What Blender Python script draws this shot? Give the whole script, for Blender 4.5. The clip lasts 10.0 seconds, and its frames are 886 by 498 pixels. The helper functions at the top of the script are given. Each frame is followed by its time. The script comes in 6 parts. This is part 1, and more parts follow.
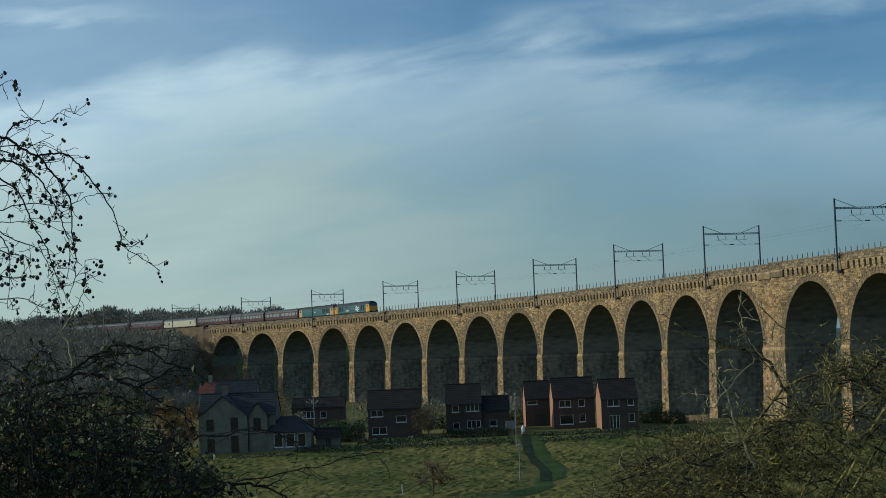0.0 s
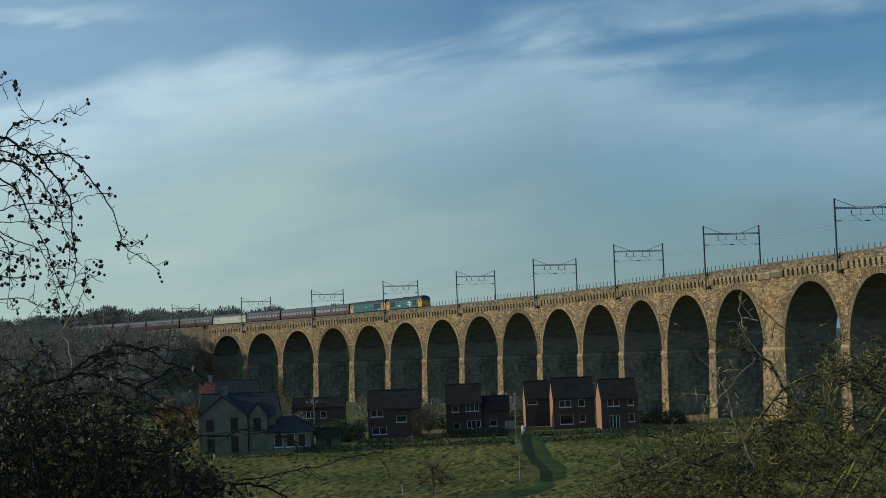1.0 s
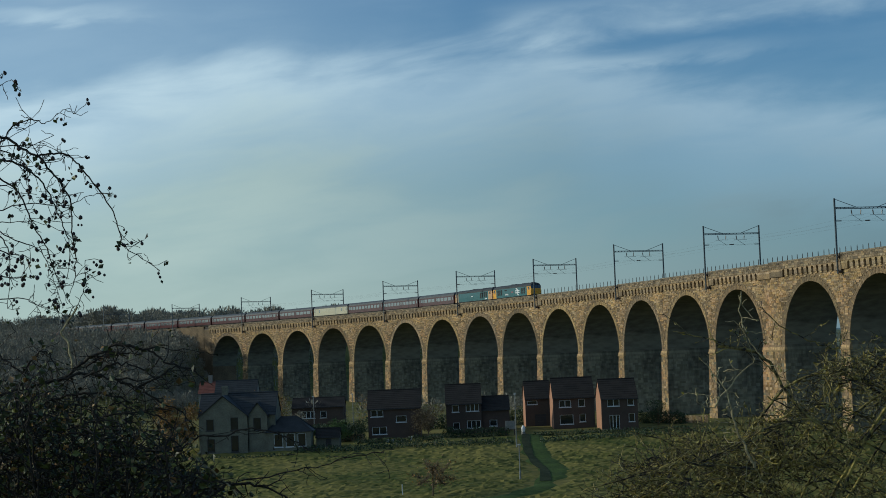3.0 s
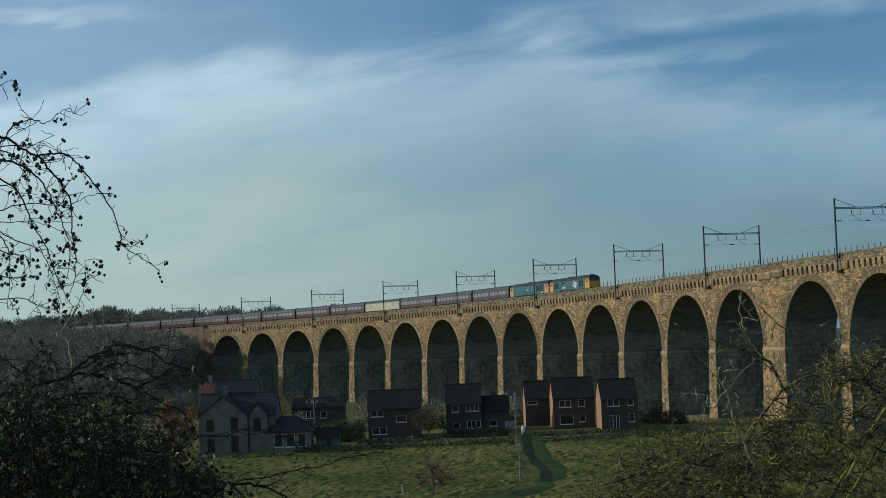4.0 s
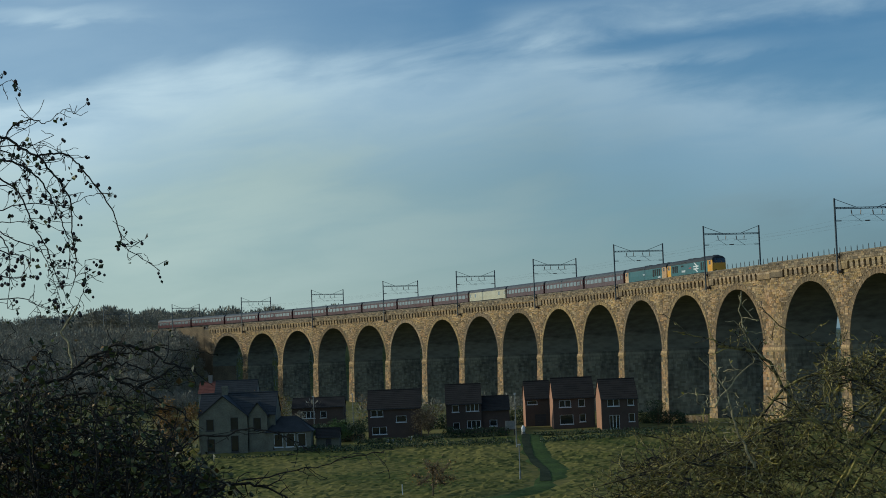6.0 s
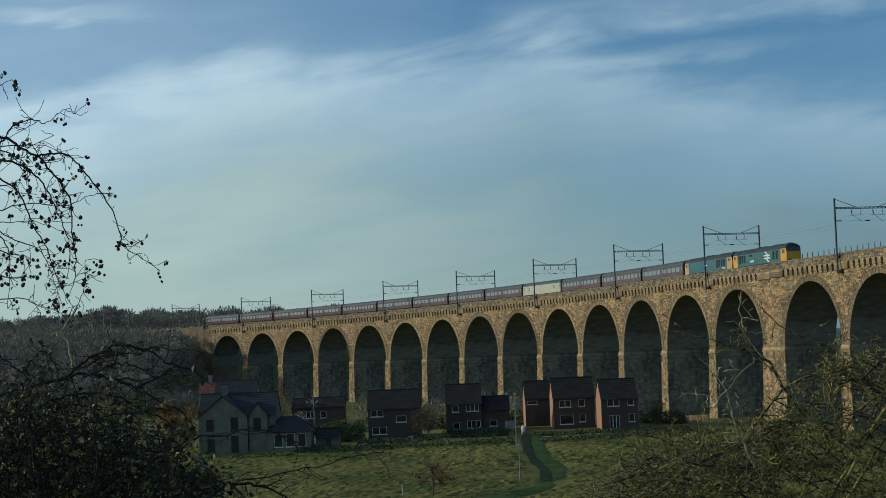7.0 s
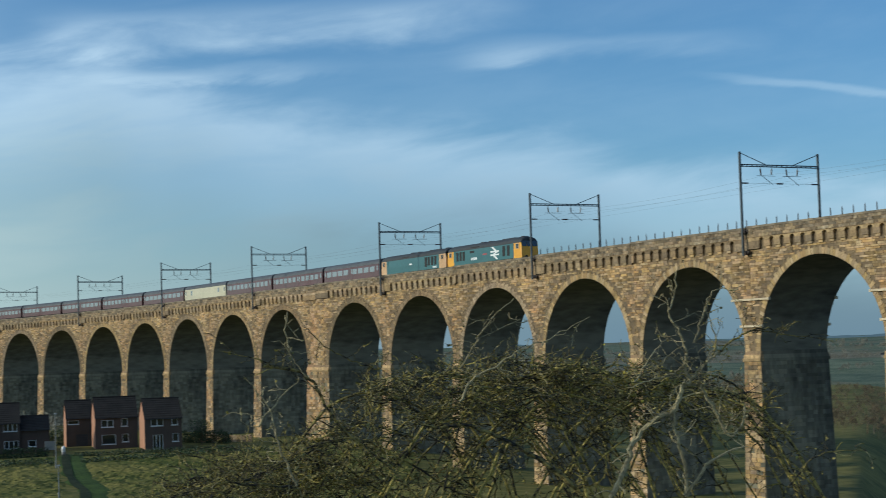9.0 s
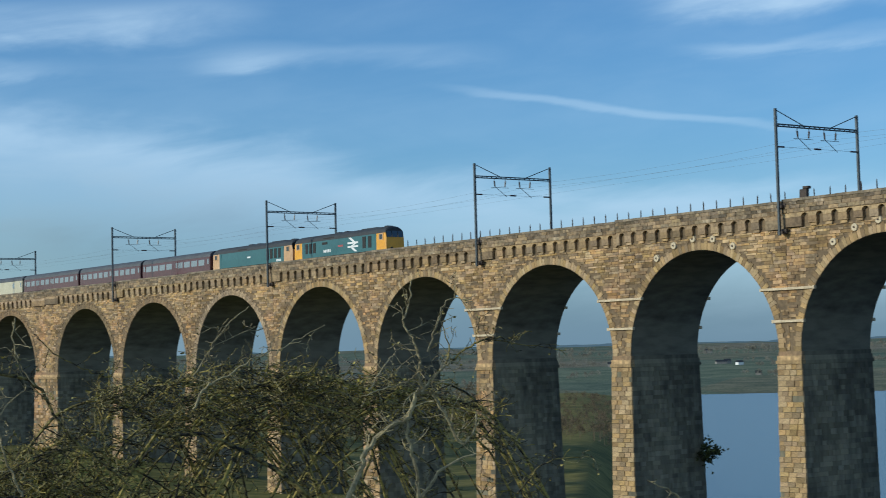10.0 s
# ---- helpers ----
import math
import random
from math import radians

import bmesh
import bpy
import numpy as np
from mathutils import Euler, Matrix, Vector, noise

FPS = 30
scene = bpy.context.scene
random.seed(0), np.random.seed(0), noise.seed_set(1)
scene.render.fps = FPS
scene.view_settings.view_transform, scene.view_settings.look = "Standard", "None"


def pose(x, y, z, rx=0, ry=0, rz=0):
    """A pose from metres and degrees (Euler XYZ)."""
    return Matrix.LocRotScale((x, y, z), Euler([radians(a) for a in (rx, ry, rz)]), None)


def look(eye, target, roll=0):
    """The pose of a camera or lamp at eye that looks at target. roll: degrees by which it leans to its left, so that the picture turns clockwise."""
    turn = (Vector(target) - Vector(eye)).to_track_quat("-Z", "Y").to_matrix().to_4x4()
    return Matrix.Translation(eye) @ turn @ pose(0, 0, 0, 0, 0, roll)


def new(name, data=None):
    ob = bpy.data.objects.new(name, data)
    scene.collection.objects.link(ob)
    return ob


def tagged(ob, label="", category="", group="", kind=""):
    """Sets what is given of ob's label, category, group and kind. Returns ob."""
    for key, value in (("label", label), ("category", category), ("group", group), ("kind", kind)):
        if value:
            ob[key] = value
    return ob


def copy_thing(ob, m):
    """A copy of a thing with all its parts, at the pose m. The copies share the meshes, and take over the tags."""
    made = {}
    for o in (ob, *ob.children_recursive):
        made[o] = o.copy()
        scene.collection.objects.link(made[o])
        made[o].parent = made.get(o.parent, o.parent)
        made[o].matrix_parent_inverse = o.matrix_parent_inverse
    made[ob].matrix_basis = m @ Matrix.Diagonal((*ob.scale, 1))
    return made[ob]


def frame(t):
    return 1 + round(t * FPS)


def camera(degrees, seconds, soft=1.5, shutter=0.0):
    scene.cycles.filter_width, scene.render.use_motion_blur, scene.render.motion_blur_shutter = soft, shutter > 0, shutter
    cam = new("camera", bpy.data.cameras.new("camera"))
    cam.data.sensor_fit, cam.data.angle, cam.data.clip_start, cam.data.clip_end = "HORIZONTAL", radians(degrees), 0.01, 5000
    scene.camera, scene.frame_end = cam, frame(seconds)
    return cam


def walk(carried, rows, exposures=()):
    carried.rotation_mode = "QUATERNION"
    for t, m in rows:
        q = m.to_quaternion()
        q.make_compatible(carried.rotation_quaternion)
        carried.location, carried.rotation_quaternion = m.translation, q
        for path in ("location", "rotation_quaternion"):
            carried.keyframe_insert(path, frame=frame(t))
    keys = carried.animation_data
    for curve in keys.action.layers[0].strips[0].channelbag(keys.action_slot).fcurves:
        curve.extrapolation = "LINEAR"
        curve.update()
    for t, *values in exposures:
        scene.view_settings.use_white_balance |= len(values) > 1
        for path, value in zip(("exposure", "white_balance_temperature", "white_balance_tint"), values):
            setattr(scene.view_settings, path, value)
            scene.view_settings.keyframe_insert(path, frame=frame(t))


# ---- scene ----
# ---- camera: stands on a hillside, still at first, then swings to the right ----
EYE = Vector((0.0, 0.0, 27.0))
cam = camera(28.99, 10.0, soft=0.9, shutter=0.15)


def aim(yaw, pitch, roll):
    """The camera's pose: yaw clockwise from +Y, pitch upwards, roll, in degrees."""
    a, b = radians(yaw), radians(pitch)
    way = Vector((math.sin(a) * math.cos(b), math.cos(a) * math.cos(b), math.sin(b)))
    return look(EYE, EYE + way * 10, roll)


walk(cam, [
    (0.0, aim(0.02, 3.295, -2.183)), (7.6, aim(0.02, 3.295, -2.183)), (7.7, aim(0.03, 3.29, -2.18)),
    (7.8, aim(0.17, 3.26, -2.12)), (8.0, aim(1.925, 3.268, -1.89)),
    (8.5, aim(8.955, 3.282, -1.89)), (8.7, aim(11.545, 3.34, -1.86)), (9.0, aim(15.082, 3.421, -1.755)), (9.2, aim(17.25, 3.42, -1.75)), (9.5, aim(19.821, 3.417, -1.72)),
    (10.0, aim(23.905, 3.44, -1.515))],
    exposures=[(0.0, -0.18, 5230, -5), (7.7, -0.18, 5230, -5), (8.5, 0.04, 5230, -4), (9.2, 0.28, 5200, -1), (10.0, 0.3, 5100, 0)])

# ---- light: a low sun beyond the houses to the left, thin streaky cloud ----
SUN_AZ, SUN_EL = -84.0, 19.0


def make_world():
    w = bpy.data.worlds.new("sky")
    scene.world = w
    w.use_nodes = True
    nt = w.node_tree
    nt.nodes.clear()
    N, L = nt.nodes.new, nt.links.new

    def math_node(op, a, b=None, clamp=False):
        m = N("ShaderNodeMath")
        m.operation, m.use_clamp = op, clamp
        for i, v in enumerate((a, b)):
            if v is None:
                continue
            if isinstance(v, (int, float)):
                m.inputs[i].default_value = v
            else:
                L(v, m.inputs[i])
        return m.outputs[0]

    out, bg = N("ShaderNodeOutputWorld"), N("ShaderNodeBackground")
    sky = N("ShaderNodeTexSky")
    sky.sky_type, sky.sun_disc = "NISHITA", False
    sky.sun_elevation, sky.sun_rotation = radians(SUN_EL), radians(SUN_AZ)
    sky.air_density, sky.dust_density, sky.ozone_density = 1.0, 0.4, 3.0
    co, sep = N("ShaderNodeTexCoord"), N("ShaderNodeSeparateXYZ")
    L(co.outputs["Generated"], sep.inputs[0])
    X, Y, Z = sep.outputs
    az, el = math_node("ARCTAN2", X, Y), math_node("ARCSINE", Z)
    deg = math_node("MULTIPLY", el, 57.3)
    # streaks that climb gently towards the right
    lift = math_node("SUBTRACT", el, math_node("MULTIPLY", az, 0.10))
    comb = N("ShaderNodeCombineXYZ")
    L(math_node("MULTIPLY", az, 5.0), comb.inputs[0])
    L(math_node("MULTIPLY", lift, 19.0), comb.inputs[1])

    def noise_of(scale, detail, rough, distort, shift):
        n, mp = N("ShaderNodeTexNoise"), N("ShaderNodeMapping")
        mp.inputs["Location"].default_value = shift
        L(comb.outputs[0], mp.inputs[0])
        L(mp.outputs[0], n.inputs["Vector"])
        n.inputs["Scale"].default_value, n.inputs["Detail"].default_value = scale, detail
        n.inputs["Roughness"].default_value, n.inputs["Distortion"].default_value = rough, distort
        return n.outputs["Fac"]

    def step(value, lo, hi):
        m = N("ShaderNodeMapRange")
        m.interpolation_type = "SMOOTHSTEP"
        m.inputs["From Min"].default_value, m.inputs["From Max"].default_value = lo, hi
        L(value, m.inputs["Value"])
        return m.outputs[0]

    big, fine = noise_of(0.8, 4, 0.5, 0.5, (3.1, 0.4, 0)), noise_of(2.0, 7, 0.56, 0.35, (1.7, 5.2, 0))
    az_deg = math_node("MULTIPLY", az, 57.3)
    # height of the cloud bank's upper edge round the sky, in sixteenths of degrees: it sinks away from the sun
    ramp = N("ShaderNodeValToRGB")
    ramp.color_ramp.interpolation = "EASE"
    stops = ((-20, 8.7), (-12, 8.9), (-9, 9.7), (-6, 10.3), (0, 10.1), (3.5, 10.3), (6, 9.3), (10, 8.1), (18, 7.3), (24, 5.9), (38, 5.2))
    while len(ramp.color_ramp.elements) < len(stops):
        ramp.color_ramp.elements.new(0.5)
    for e, (pos, v) in zip(ramp.color_ramp.elements, stops):
        e.position, e.color = (radians(pos) + 0.5) / 1.5, (v / 16, v / 16, v / 16, 1)
    L(math_node("DIVIDE", math_node("ADD", az, 0.5), 1.5), ramp.inputs[0])
    edge = math_node("MULTIPLY", ramp.outputs[0], 16.0)
    ragged = math_node("ADD", math_node("MULTIPLY", math_node("SUBTRACT", big, 0.5), 1.8), math_node("MULTIPLY", math_node("SUBTRACT", fine, 0.5), 2.2))
    below = math_node("ADD", math_node("SUBTRACT", edge, deg), ragged)
    bank = step(below, -0.4, 1.5)
    streak = step(math_node("ADD", math_node("MULTIPLY", big, 0.5), math_node("MULTIPLY", fine, 0.5)), 0.36, 0.66)
    cover = math_node("ADD", math_node("MULTIPLY", bank, math_node("ADD", math_node("MULTIPLY", streak, 0.22), 0.36)), math_node("ADD", math_node("MULTIPLY", streak, 0.11), math_node("MULTIPLY", math_node("SUBTRACT", 1.0, step(az, -0.22, 0.12)), 0.27)), True)
    # long thin bands above the bank: height, climb per degree, bearing it starts from and ends at, half width, density
    for height, climb, lo, hi, half, dense in ((10.5, 0.04, 1.0, 19.0, 0.8, 0.50), (9.35, 0.02, 3.0, 13.0, 0.28, 0.26), (9.9, -0.02, 15.0, 27.0, 0.45, 0.36),
                                               (11.2, 0.02, -16.0, -8.0, 0.3, 0.3), (11.3, 0.01, 30.0, 48.0, 0.7, 0.5), (9.6, 0.03, 31.0, 48.0, 0.3, 0.3)):
        mid = math_node("ADD", math_node("MULTIPLY", math_node("SUBTRACT", az_deg, lo), climb), height)
        off = math_node("ABSOLUTE", math_node("ADD", math_node("SUBTRACT", deg, mid), math_node("MULTIPLY", ragged, 0.6)))
        body = math_node("SUBTRACT", 1.0, step(off, half * 0.25, half * 1.3))
        ends = math_node("MULTIPLY", step(az_deg, lo, lo + 3.0), math_node("SUBTRACT", 1.0, step(az_deg, hi - 4.0, hi)))
        cover = math_node("ADD", cover, math_node("MULTIPLY", math_node("MULTIPLY", body, ends), math_node("MULTIPLY", math_node("ADD", streak, 0.35), dense)), True)
    # haze that closes in near the horizon
    low = math_node("MULTIPLY", math_node("SUBTRACT", 1.0, step(deg, 0.0, 6.5)), 0.9)
    cover = math_node("MAXIMUM", cover, low)
    # a thin old vapour trail
    off = math_node("ADD", math_node("SUBTRACT", deg, 12.4), math_node("MULTIPLY", az_deg, 0.15))
    off = math_node("ADD", off, math_node("MULTIPLY", math_node("SUBTRACT", fine, 0.5), 0.6))
    trail = math_node("SUBTRACT", 1.0, step(math_node("ABSOLUTE", off), 0.03, 0.2))
    trail = math_node("MULTIPLY", trail, math_node("MULTIPLY", step(az_deg, 23.0, 27.0), math_node("SUBTRACT", 1.0, step(az_deg, 33.0, 37.0))))
    cover = math_node("ADD", cover, math_node("MULTIPLY", trail, 0.28), True)
    # white rim, greyer depth
    tone = N("ShaderNodeMix")
    tone.data_type = "RGBA"
    L(step(below, 0.6, 5.0), tone.inputs["Factor"])
    rim = N("ShaderNodeMix")
    rim.data_type = "RGBA"
    L(step(az, -0.02, 0.12), rim.inputs["Factor"])
    rim.inputs["A"].default_value, rim.inputs["B"].default_value = (0.76, 0.78, 0.77, 1), (0.54, 0.585, 0.615, 1)
    L(rim.outputs["Result"], tone.inputs["A"])
    # thicker grey-blue haze on the side away from the sun
    haze = N("ShaderNodeMix")
    haze.data_type = "RGBA"
    L(step(az, -0.24, 0.38), haze.inputs["Factor"])
    haze.inputs["A"].default_value, haze.inputs["B"].default_value = (0.62, 0.635, 0.53, 1), (0.158, 0.208, 0.242, 1)
    L(haze.outputs["Result"], tone.inputs["B"])
    cloud = N("ShaderNodeMix")
    cloud.data_type = "RGBA"
    L(cover, cloud.inputs["Factor"])
    scale = N("ShaderNodeVectorMath")
    scale.operation = "MULTIPLY"
    scale.inputs[1].default_value = (0.075, 0.080, 0.086)
    L(sky.outputs[0], scale.inputs[0])
    L(scale.outputs[0], cloud.inputs["A"])
    L(tone.outputs["Result"], cloud.inputs["B"])
    L(cloud.outputs["Result"], bg.inputs[0])
    bg.inputs[1].default_value = 1.0
    L(bg.outputs[0], out.inputs[0])


make_world()
sun = new("sun", bpy.data.lights.new("sun", "SUN"))
sun.data.energy, sun.data.angle, sun.data.color = 2.5, radians(0.6), (1.0, 0.81, 0.57)
_a, _e = radians(SUN_AZ), radians(SUN_EL)
SUN_WAY = Vector((math.sin(_a) * math.cos(_e), math.cos(_a) * math.cos(_e), math.sin(_e)))
sun.matrix_world = look(SUN_WAY * 500, (0, 0, 0))


# ---- materials ----
def material(name, base, rough=0.8, metal=0.0, dark=None, scale=2.0, fine=18.0, mix=0.5, bump=0.0,
             island=0.0, piece=0.0, patch=None, spec=0.5, transmission=0.0, coords="Object", stretch=(1, 1, 1)):
    """Two-scale noise between base and dark, with bump; island and piece: brightness change per mesh island or per object."""
    m = bpy.data.materials.new(name)
    m.use_nodes = True
    nt = m.node_tree
    N, L = nt.nodes.new, nt.links.new
    b = nt.nodes["Principled BSDF"]
    b.inputs["Roughness"].default_value, b.inputs["Metallic"].default_value = rough, metal
    b.inputs["Specular IOR Level"].default_value = spec
    b.inputs["Transmission Weight"].default_value = transmission
    dark = dark or tuple(c * 0.6 for c in base)
    co, mp = N("ShaderNodeTexCoord"), N("ShaderNodeMapping")
    mp.inputs["Scale"].default_value = stretch
    L(co.outputs[coords], mp.inputs[0])
    n1, n2 = N("ShaderNodeTexNoise"), N("ShaderNodeTexNoise")
    for n, s in ((n1, scale), (n2, fine)):
        L(mp.outputs[0], n.inputs["Vector"])
        n.inputs["Scale"].default_value, n.inputs["Detail"].default_value = s, 5
    add = N("ShaderNodeMath")
    add.operation = "ADD"
    L(n1.outputs["Fac"], add.inputs[0])
    L(n2.outputs["Fac"], add.inputs[1])
    rng = N("ShaderNodeMapRange")
    rng.inputs["From Min"].default_value, rng.inputs["From Max"].default_value = 1.0 - 0.45 * mix - 0.02, 1.0 + 0.45 * mix + 0.02
    L(add.outputs[0], rng.inputs["Value"])
    col = N("ShaderNodeMix")
    col.data_type = "RGBA"
    L(rng.outputs[0], col.inputs["Factor"])
    col.inputs["A"].default_value, col.inputs["B"].default_value = (*dark, 1), (*base, 1)
    result = col.outputs["Result"]
    if patch:
        # broad stains of another stone colour
        n3, r4, c3 = N("ShaderNodeTexNoise"), N("ShaderNodeMapRange"), N("ShaderNodeMix")
        L(mp.outputs[0], n3.inputs["Vector"])
        n3.inputs["Scale"].default_value, n3.inputs["Detail"].default_value = patch[1], 4
        r4.inputs["From Min"].default_value, r4.inputs["From Max"].default_value = 0.5, 0.68
        r4.inputs["To Max"].default_value = 0.7
        L(n3.outputs["Fac"], r4.inputs["Value"])
        c3.data_type = "RGBA"
        L(r4.outputs[0], c3.inputs["Factor"])
        L(result, c3.inputs["A"])
        c3.inputs["B"].default_value = (*patch[0], 1)
        result = c3.outputs["Result"]
    for amount, node, socket in ((island, "ShaderNodeNewGeometry", "Random Per Island"), (piece, "ShaderNodeObjectInfo", "Random")):
        if amount:
            src, hsv, r2 = N(node), N("ShaderNodeHueSaturation"), N("ShaderNodeMapRange")
            r2.inputs["To Min"].default_value, r2.inputs["To Max"].default_value = 1 - amount, 1 + amount
            L(src.outputs[socket], r2.inputs["Value"])
            L(r2.outputs[0], hsv.inputs["Value"])
            # a little drift of hue and saturation from piece to piece
            wn = N("ShaderNodeTexWhiteNoise")
            wn.noise_dimensions = "1D"
            L(src.outputs[socket], wn.inputs["W"])
            sc = N("ShaderNodeSeparateColor")
            L(wn.outputs["Color"], sc.inputs[0])
            for channel, target, lo, hi in ((0, "Hue", 0.5 - 0.012 * amount, 0.5 + 0.012 * amount), (1, "Saturation", 1 - 0.28 * amount, 1 + 0.28 * amount)):
                r3 = N("ShaderNodeMapRange")
                r3.inputs["To Min"].default_value, r3.inputs["To Max"].default_value = lo, hi
                L(sc.outputs[channel], r3.inputs["Value"])
                L(r3.outputs[0], hsv.inputs[target])
            L(result, hsv.inputs["Color"])
            result = hsv.outputs["Color"]
    L(result, b.inputs["Base Color"])
    if bump:
        bn = N("ShaderNodeBump")
        bn.inputs["Strength"].default_value, bn.inputs["Distance"].default_value = bump, 0.03
        L(n2.outputs["Fac"], bn.inputs["Height"])
        L(bn.outputs[0], b.inputs["Normal"])
    return m


STONE = material("sandstone", (0.46, 0.315, 0.15), 0.9, dark=(0.17, 0.115, 0.06), scale=0.22, fine=2.5, bump=0.5, island=0.5, patch=((0.36, 0.185, 0.085), 0.11))
# pier sides: stained sandstone, its colour also darkened to paint in shade
SHADED_STONE = material("stained_shaded_stone", (0.245, 0.218, 0.145), 0.9, dark=(0.095, 0.086, 0.060), scale=0.18, fine=1.6, bump=0.5, island=0.34, stretch=(1, 1, 0.35))
SOOTY = material("sooty_parapet_stone", (0.36, 0.265, 0.155), 0.92, dark=(0.10, 0.078, 0.05), scale=0.35, fine=3.0, bump=0.5, island=0.5)
STONE_WALL = material("sandstone_core", (0.22, 0.155, 0.085), 0.92, dark=(0.10, 0.072, 0.042), scale=0.3, fine=3.0, bump=0.5)
# soffit brick: streaky stains, and a base darkened for the shade under the arch
BARREL = material("stained_shaded_brick", (0.20, 0.182, 0.132), 0.92, dark=(0.075, 0.069, 0.053), scale=0.2, fine=1.5, bump=0.5, stretch=(1, 0.3, 1))
PIECE = material("dressed_sandstone", (0.42, 0.295, 0.15), 0.88, dark=(0.19, 0.132, 0.07), scale=0.5, fine=4.0, bump=0.5, island=0.25, piece=0.38)
COPING = material("weathered_coping", (0.27, 0.21, 0.14), 0.9, dark=(0.11, 0.095, 0.07), scale=0.6, fine=4.0, bump=0.3, island=0.3)
CONCRETE = material("pale_concrete", (0.66, 0.54, 0.36), 0.85, dark=(0.46, 0.37, 0.24), scale=1.0, fine=6.0, bump=0.2)
BALLAST = material("ballast", (0.16, 0.14, 0.12), 0.95, scale=1.5, fine=20.0, bump=0.8)
STEEL = material("galvanised_steel", (0.10, 0.115, 0.125), 0.55, metal=0.4, dark=(0.05, 0.06, 0.068), scale=1.0, fine=9.0)
RUSTY = material("rusty_steel", (0.10, 0.075, 0.06), 0.8, metal=0.3, dark=(0.05, 0.04, 0.035), scale=1.0, fine=9.0)
PORCELAIN = material("brown_porcelain", (0.07, 0.045, 0.035), 0.25, scale=4.0)


# ---- mesh helpers ----
def part(name, bm, mat, parent=None, label="", smooth=False, m=None):
    me = bpy.data.meshes.new(name)
    bm.to_mesh(me)
    bm.free()
    if smooth:
        me.shade_smooth()
    me.materials.append(mat)
    ob = new(name, me)
    if parent:
        ob.parent = parent
    if m is not None:
        ob.matrix_basis = m
    if label:
        tagged(ob, label)
    return ob


def raw(name, verts, faces, mat, parent=None, label="", smooth=False):
    me = bpy.data.meshes.new(name)
    me.from_pydata(verts, [], faces)
    me.update()
    if smooth:
        me.shade_smooth()
    me.materials.append(mat)
    ob = new(name, me)
    if parent:
        ob.parent = parent
    if label:
        tagged(ob, label)
    return ob


def thing(name, label, category, group="", kind="", m=None):
    ob = new(name)
    ob.empty_display_size = 0.2
    if m is not None:
        ob.matrix_basis = m
    return tagged(ob, label, category, group, kind)


def box(bm, x0, x1, y0, y1, z0, z1, bevel=0.0):
    vs = [bm.verts.new((x, y, z)) for z in (z0, z1) for y in (y0, y1) for x in (x0, x1)]
    fs = [bm.faces.new([vs[i] for i in q]) for q in ((0, 2, 3, 1), (4, 5, 7, 6), (0, 1, 5, 4), (2, 6, 7, 3), (0, 4, 6, 2), (1, 3, 7, 5))]
    if bevel:
        es = list({e for f in fs for e in f.edges})
        bmesh.ops.bevel(bm, geom=es, offset=bevel, segments=1, affect="EDGES")
    return bm


def boxes(*specs, bevel=0.0):
    bm = bmesh.new()
    for s in specs:
        box(bm, *s, bevel=bevel)
    return bm


def tube(bm, a, b, r0, r1=None, n=6, cap=True):
    a, b = Vector(a), Vector(b)
    r1 = r0 if r1 is None else r1
    q = (b - a).to_track_quat("Z", "Y")
    rings = []
    for p, r in ((a, r0), (b, r1)):
        rings.append([bm.verts.new(p + q @ Vector((r * math.cos(i * math.tau / n), r * math.sin(i * math.tau / n), 0))) for i in range(n)])
    for i in range(n):
        j = (i + 1) % n
        bm.faces.new((rings[0][i], rings[0][j], rings[1][j], rings[1][i]))
    if cap:
        bm.faces.new(rings[0][::-1])
        bm.faces.new(rings[1])
    return bm


def prism(bm, outline, y0, y1):
    """An outline of (x, z), anticlockwise seen from -y, given depth from y0 to y1."""
    a = [bm.verts.new((x, y0, z)) for x, z in outline]
    b = [bm.verts.new((x, y1, z)) for x, z in outline]
    bm.faces.new(a)
    bm.faces.new(b[::-1])
    for i in range(len(a)):
        j = (i + 1) % len(a)
        bm.faces.new((a[j], a[i], b[i], b[j]))
    return bm


# ---- the line of the railway: gently curved, falling 1 in 190 ----
PITCH, SPAN, STOP = 21.3, 18.75, 5.21
KNOT_S = [-420, -200, -90, 0, 60, 120, 180, 230, 280, 350, 480, 700]
KNOT_H = [-0.62, -0.66, -0.78, -0.9165, -1.0110, -1.1116, -1.2008, -1.2974, -1.3154, -1.3396, -1.3754, -1.40]
_s = np.arange(-420.0, 700.5, 0.5)
_h = np.interp(_s, KNOT_S, KNOT_H)
_x = np.concatenate([[0], np.cumsum(np.cos((_h[1:] + _h[:-1]) / 2) * 0.5)])
_y = np.concatenate([[0], np.cumsum(np.sin((_h[1:] + _h[:-1]) / 2) * 0.5)])
_x += -67.638 - np.interp(0, _s, _x)
_y += 530.955 - np.interp(0, _s, _y)


def crown_z(s):
    return 34.52 + 0.5336 * (s / 100 - 2.4)


def on_line(s, inward=0.0, z=0.0):
    """Pose on the viaduct's near face at s metres along it: x forward along the line, y inwards, z up from the arch crown's level."""
    h = float(np.interp(s, _s, _h))
    p = Vector((float(np.interp(s, _s, _x)), float(np.interp(s, _s, _y)), crown_z(s) + z))
    p += Vector((-math.sin(h), math.cos(h), 0)) * inward
    return Matrix.Translation(p) @ Matrix.Rotation(h, 4, "Z")


def bay_s(k):
    return PITCH * k + (STOP if k > 13.2 else 0.0)


PARAPET = 3.51           # coping above the crown of the arch
WIDE = 8.6               # from face to face
RAIL = PARAPET - 0.45    # rail level above the crown

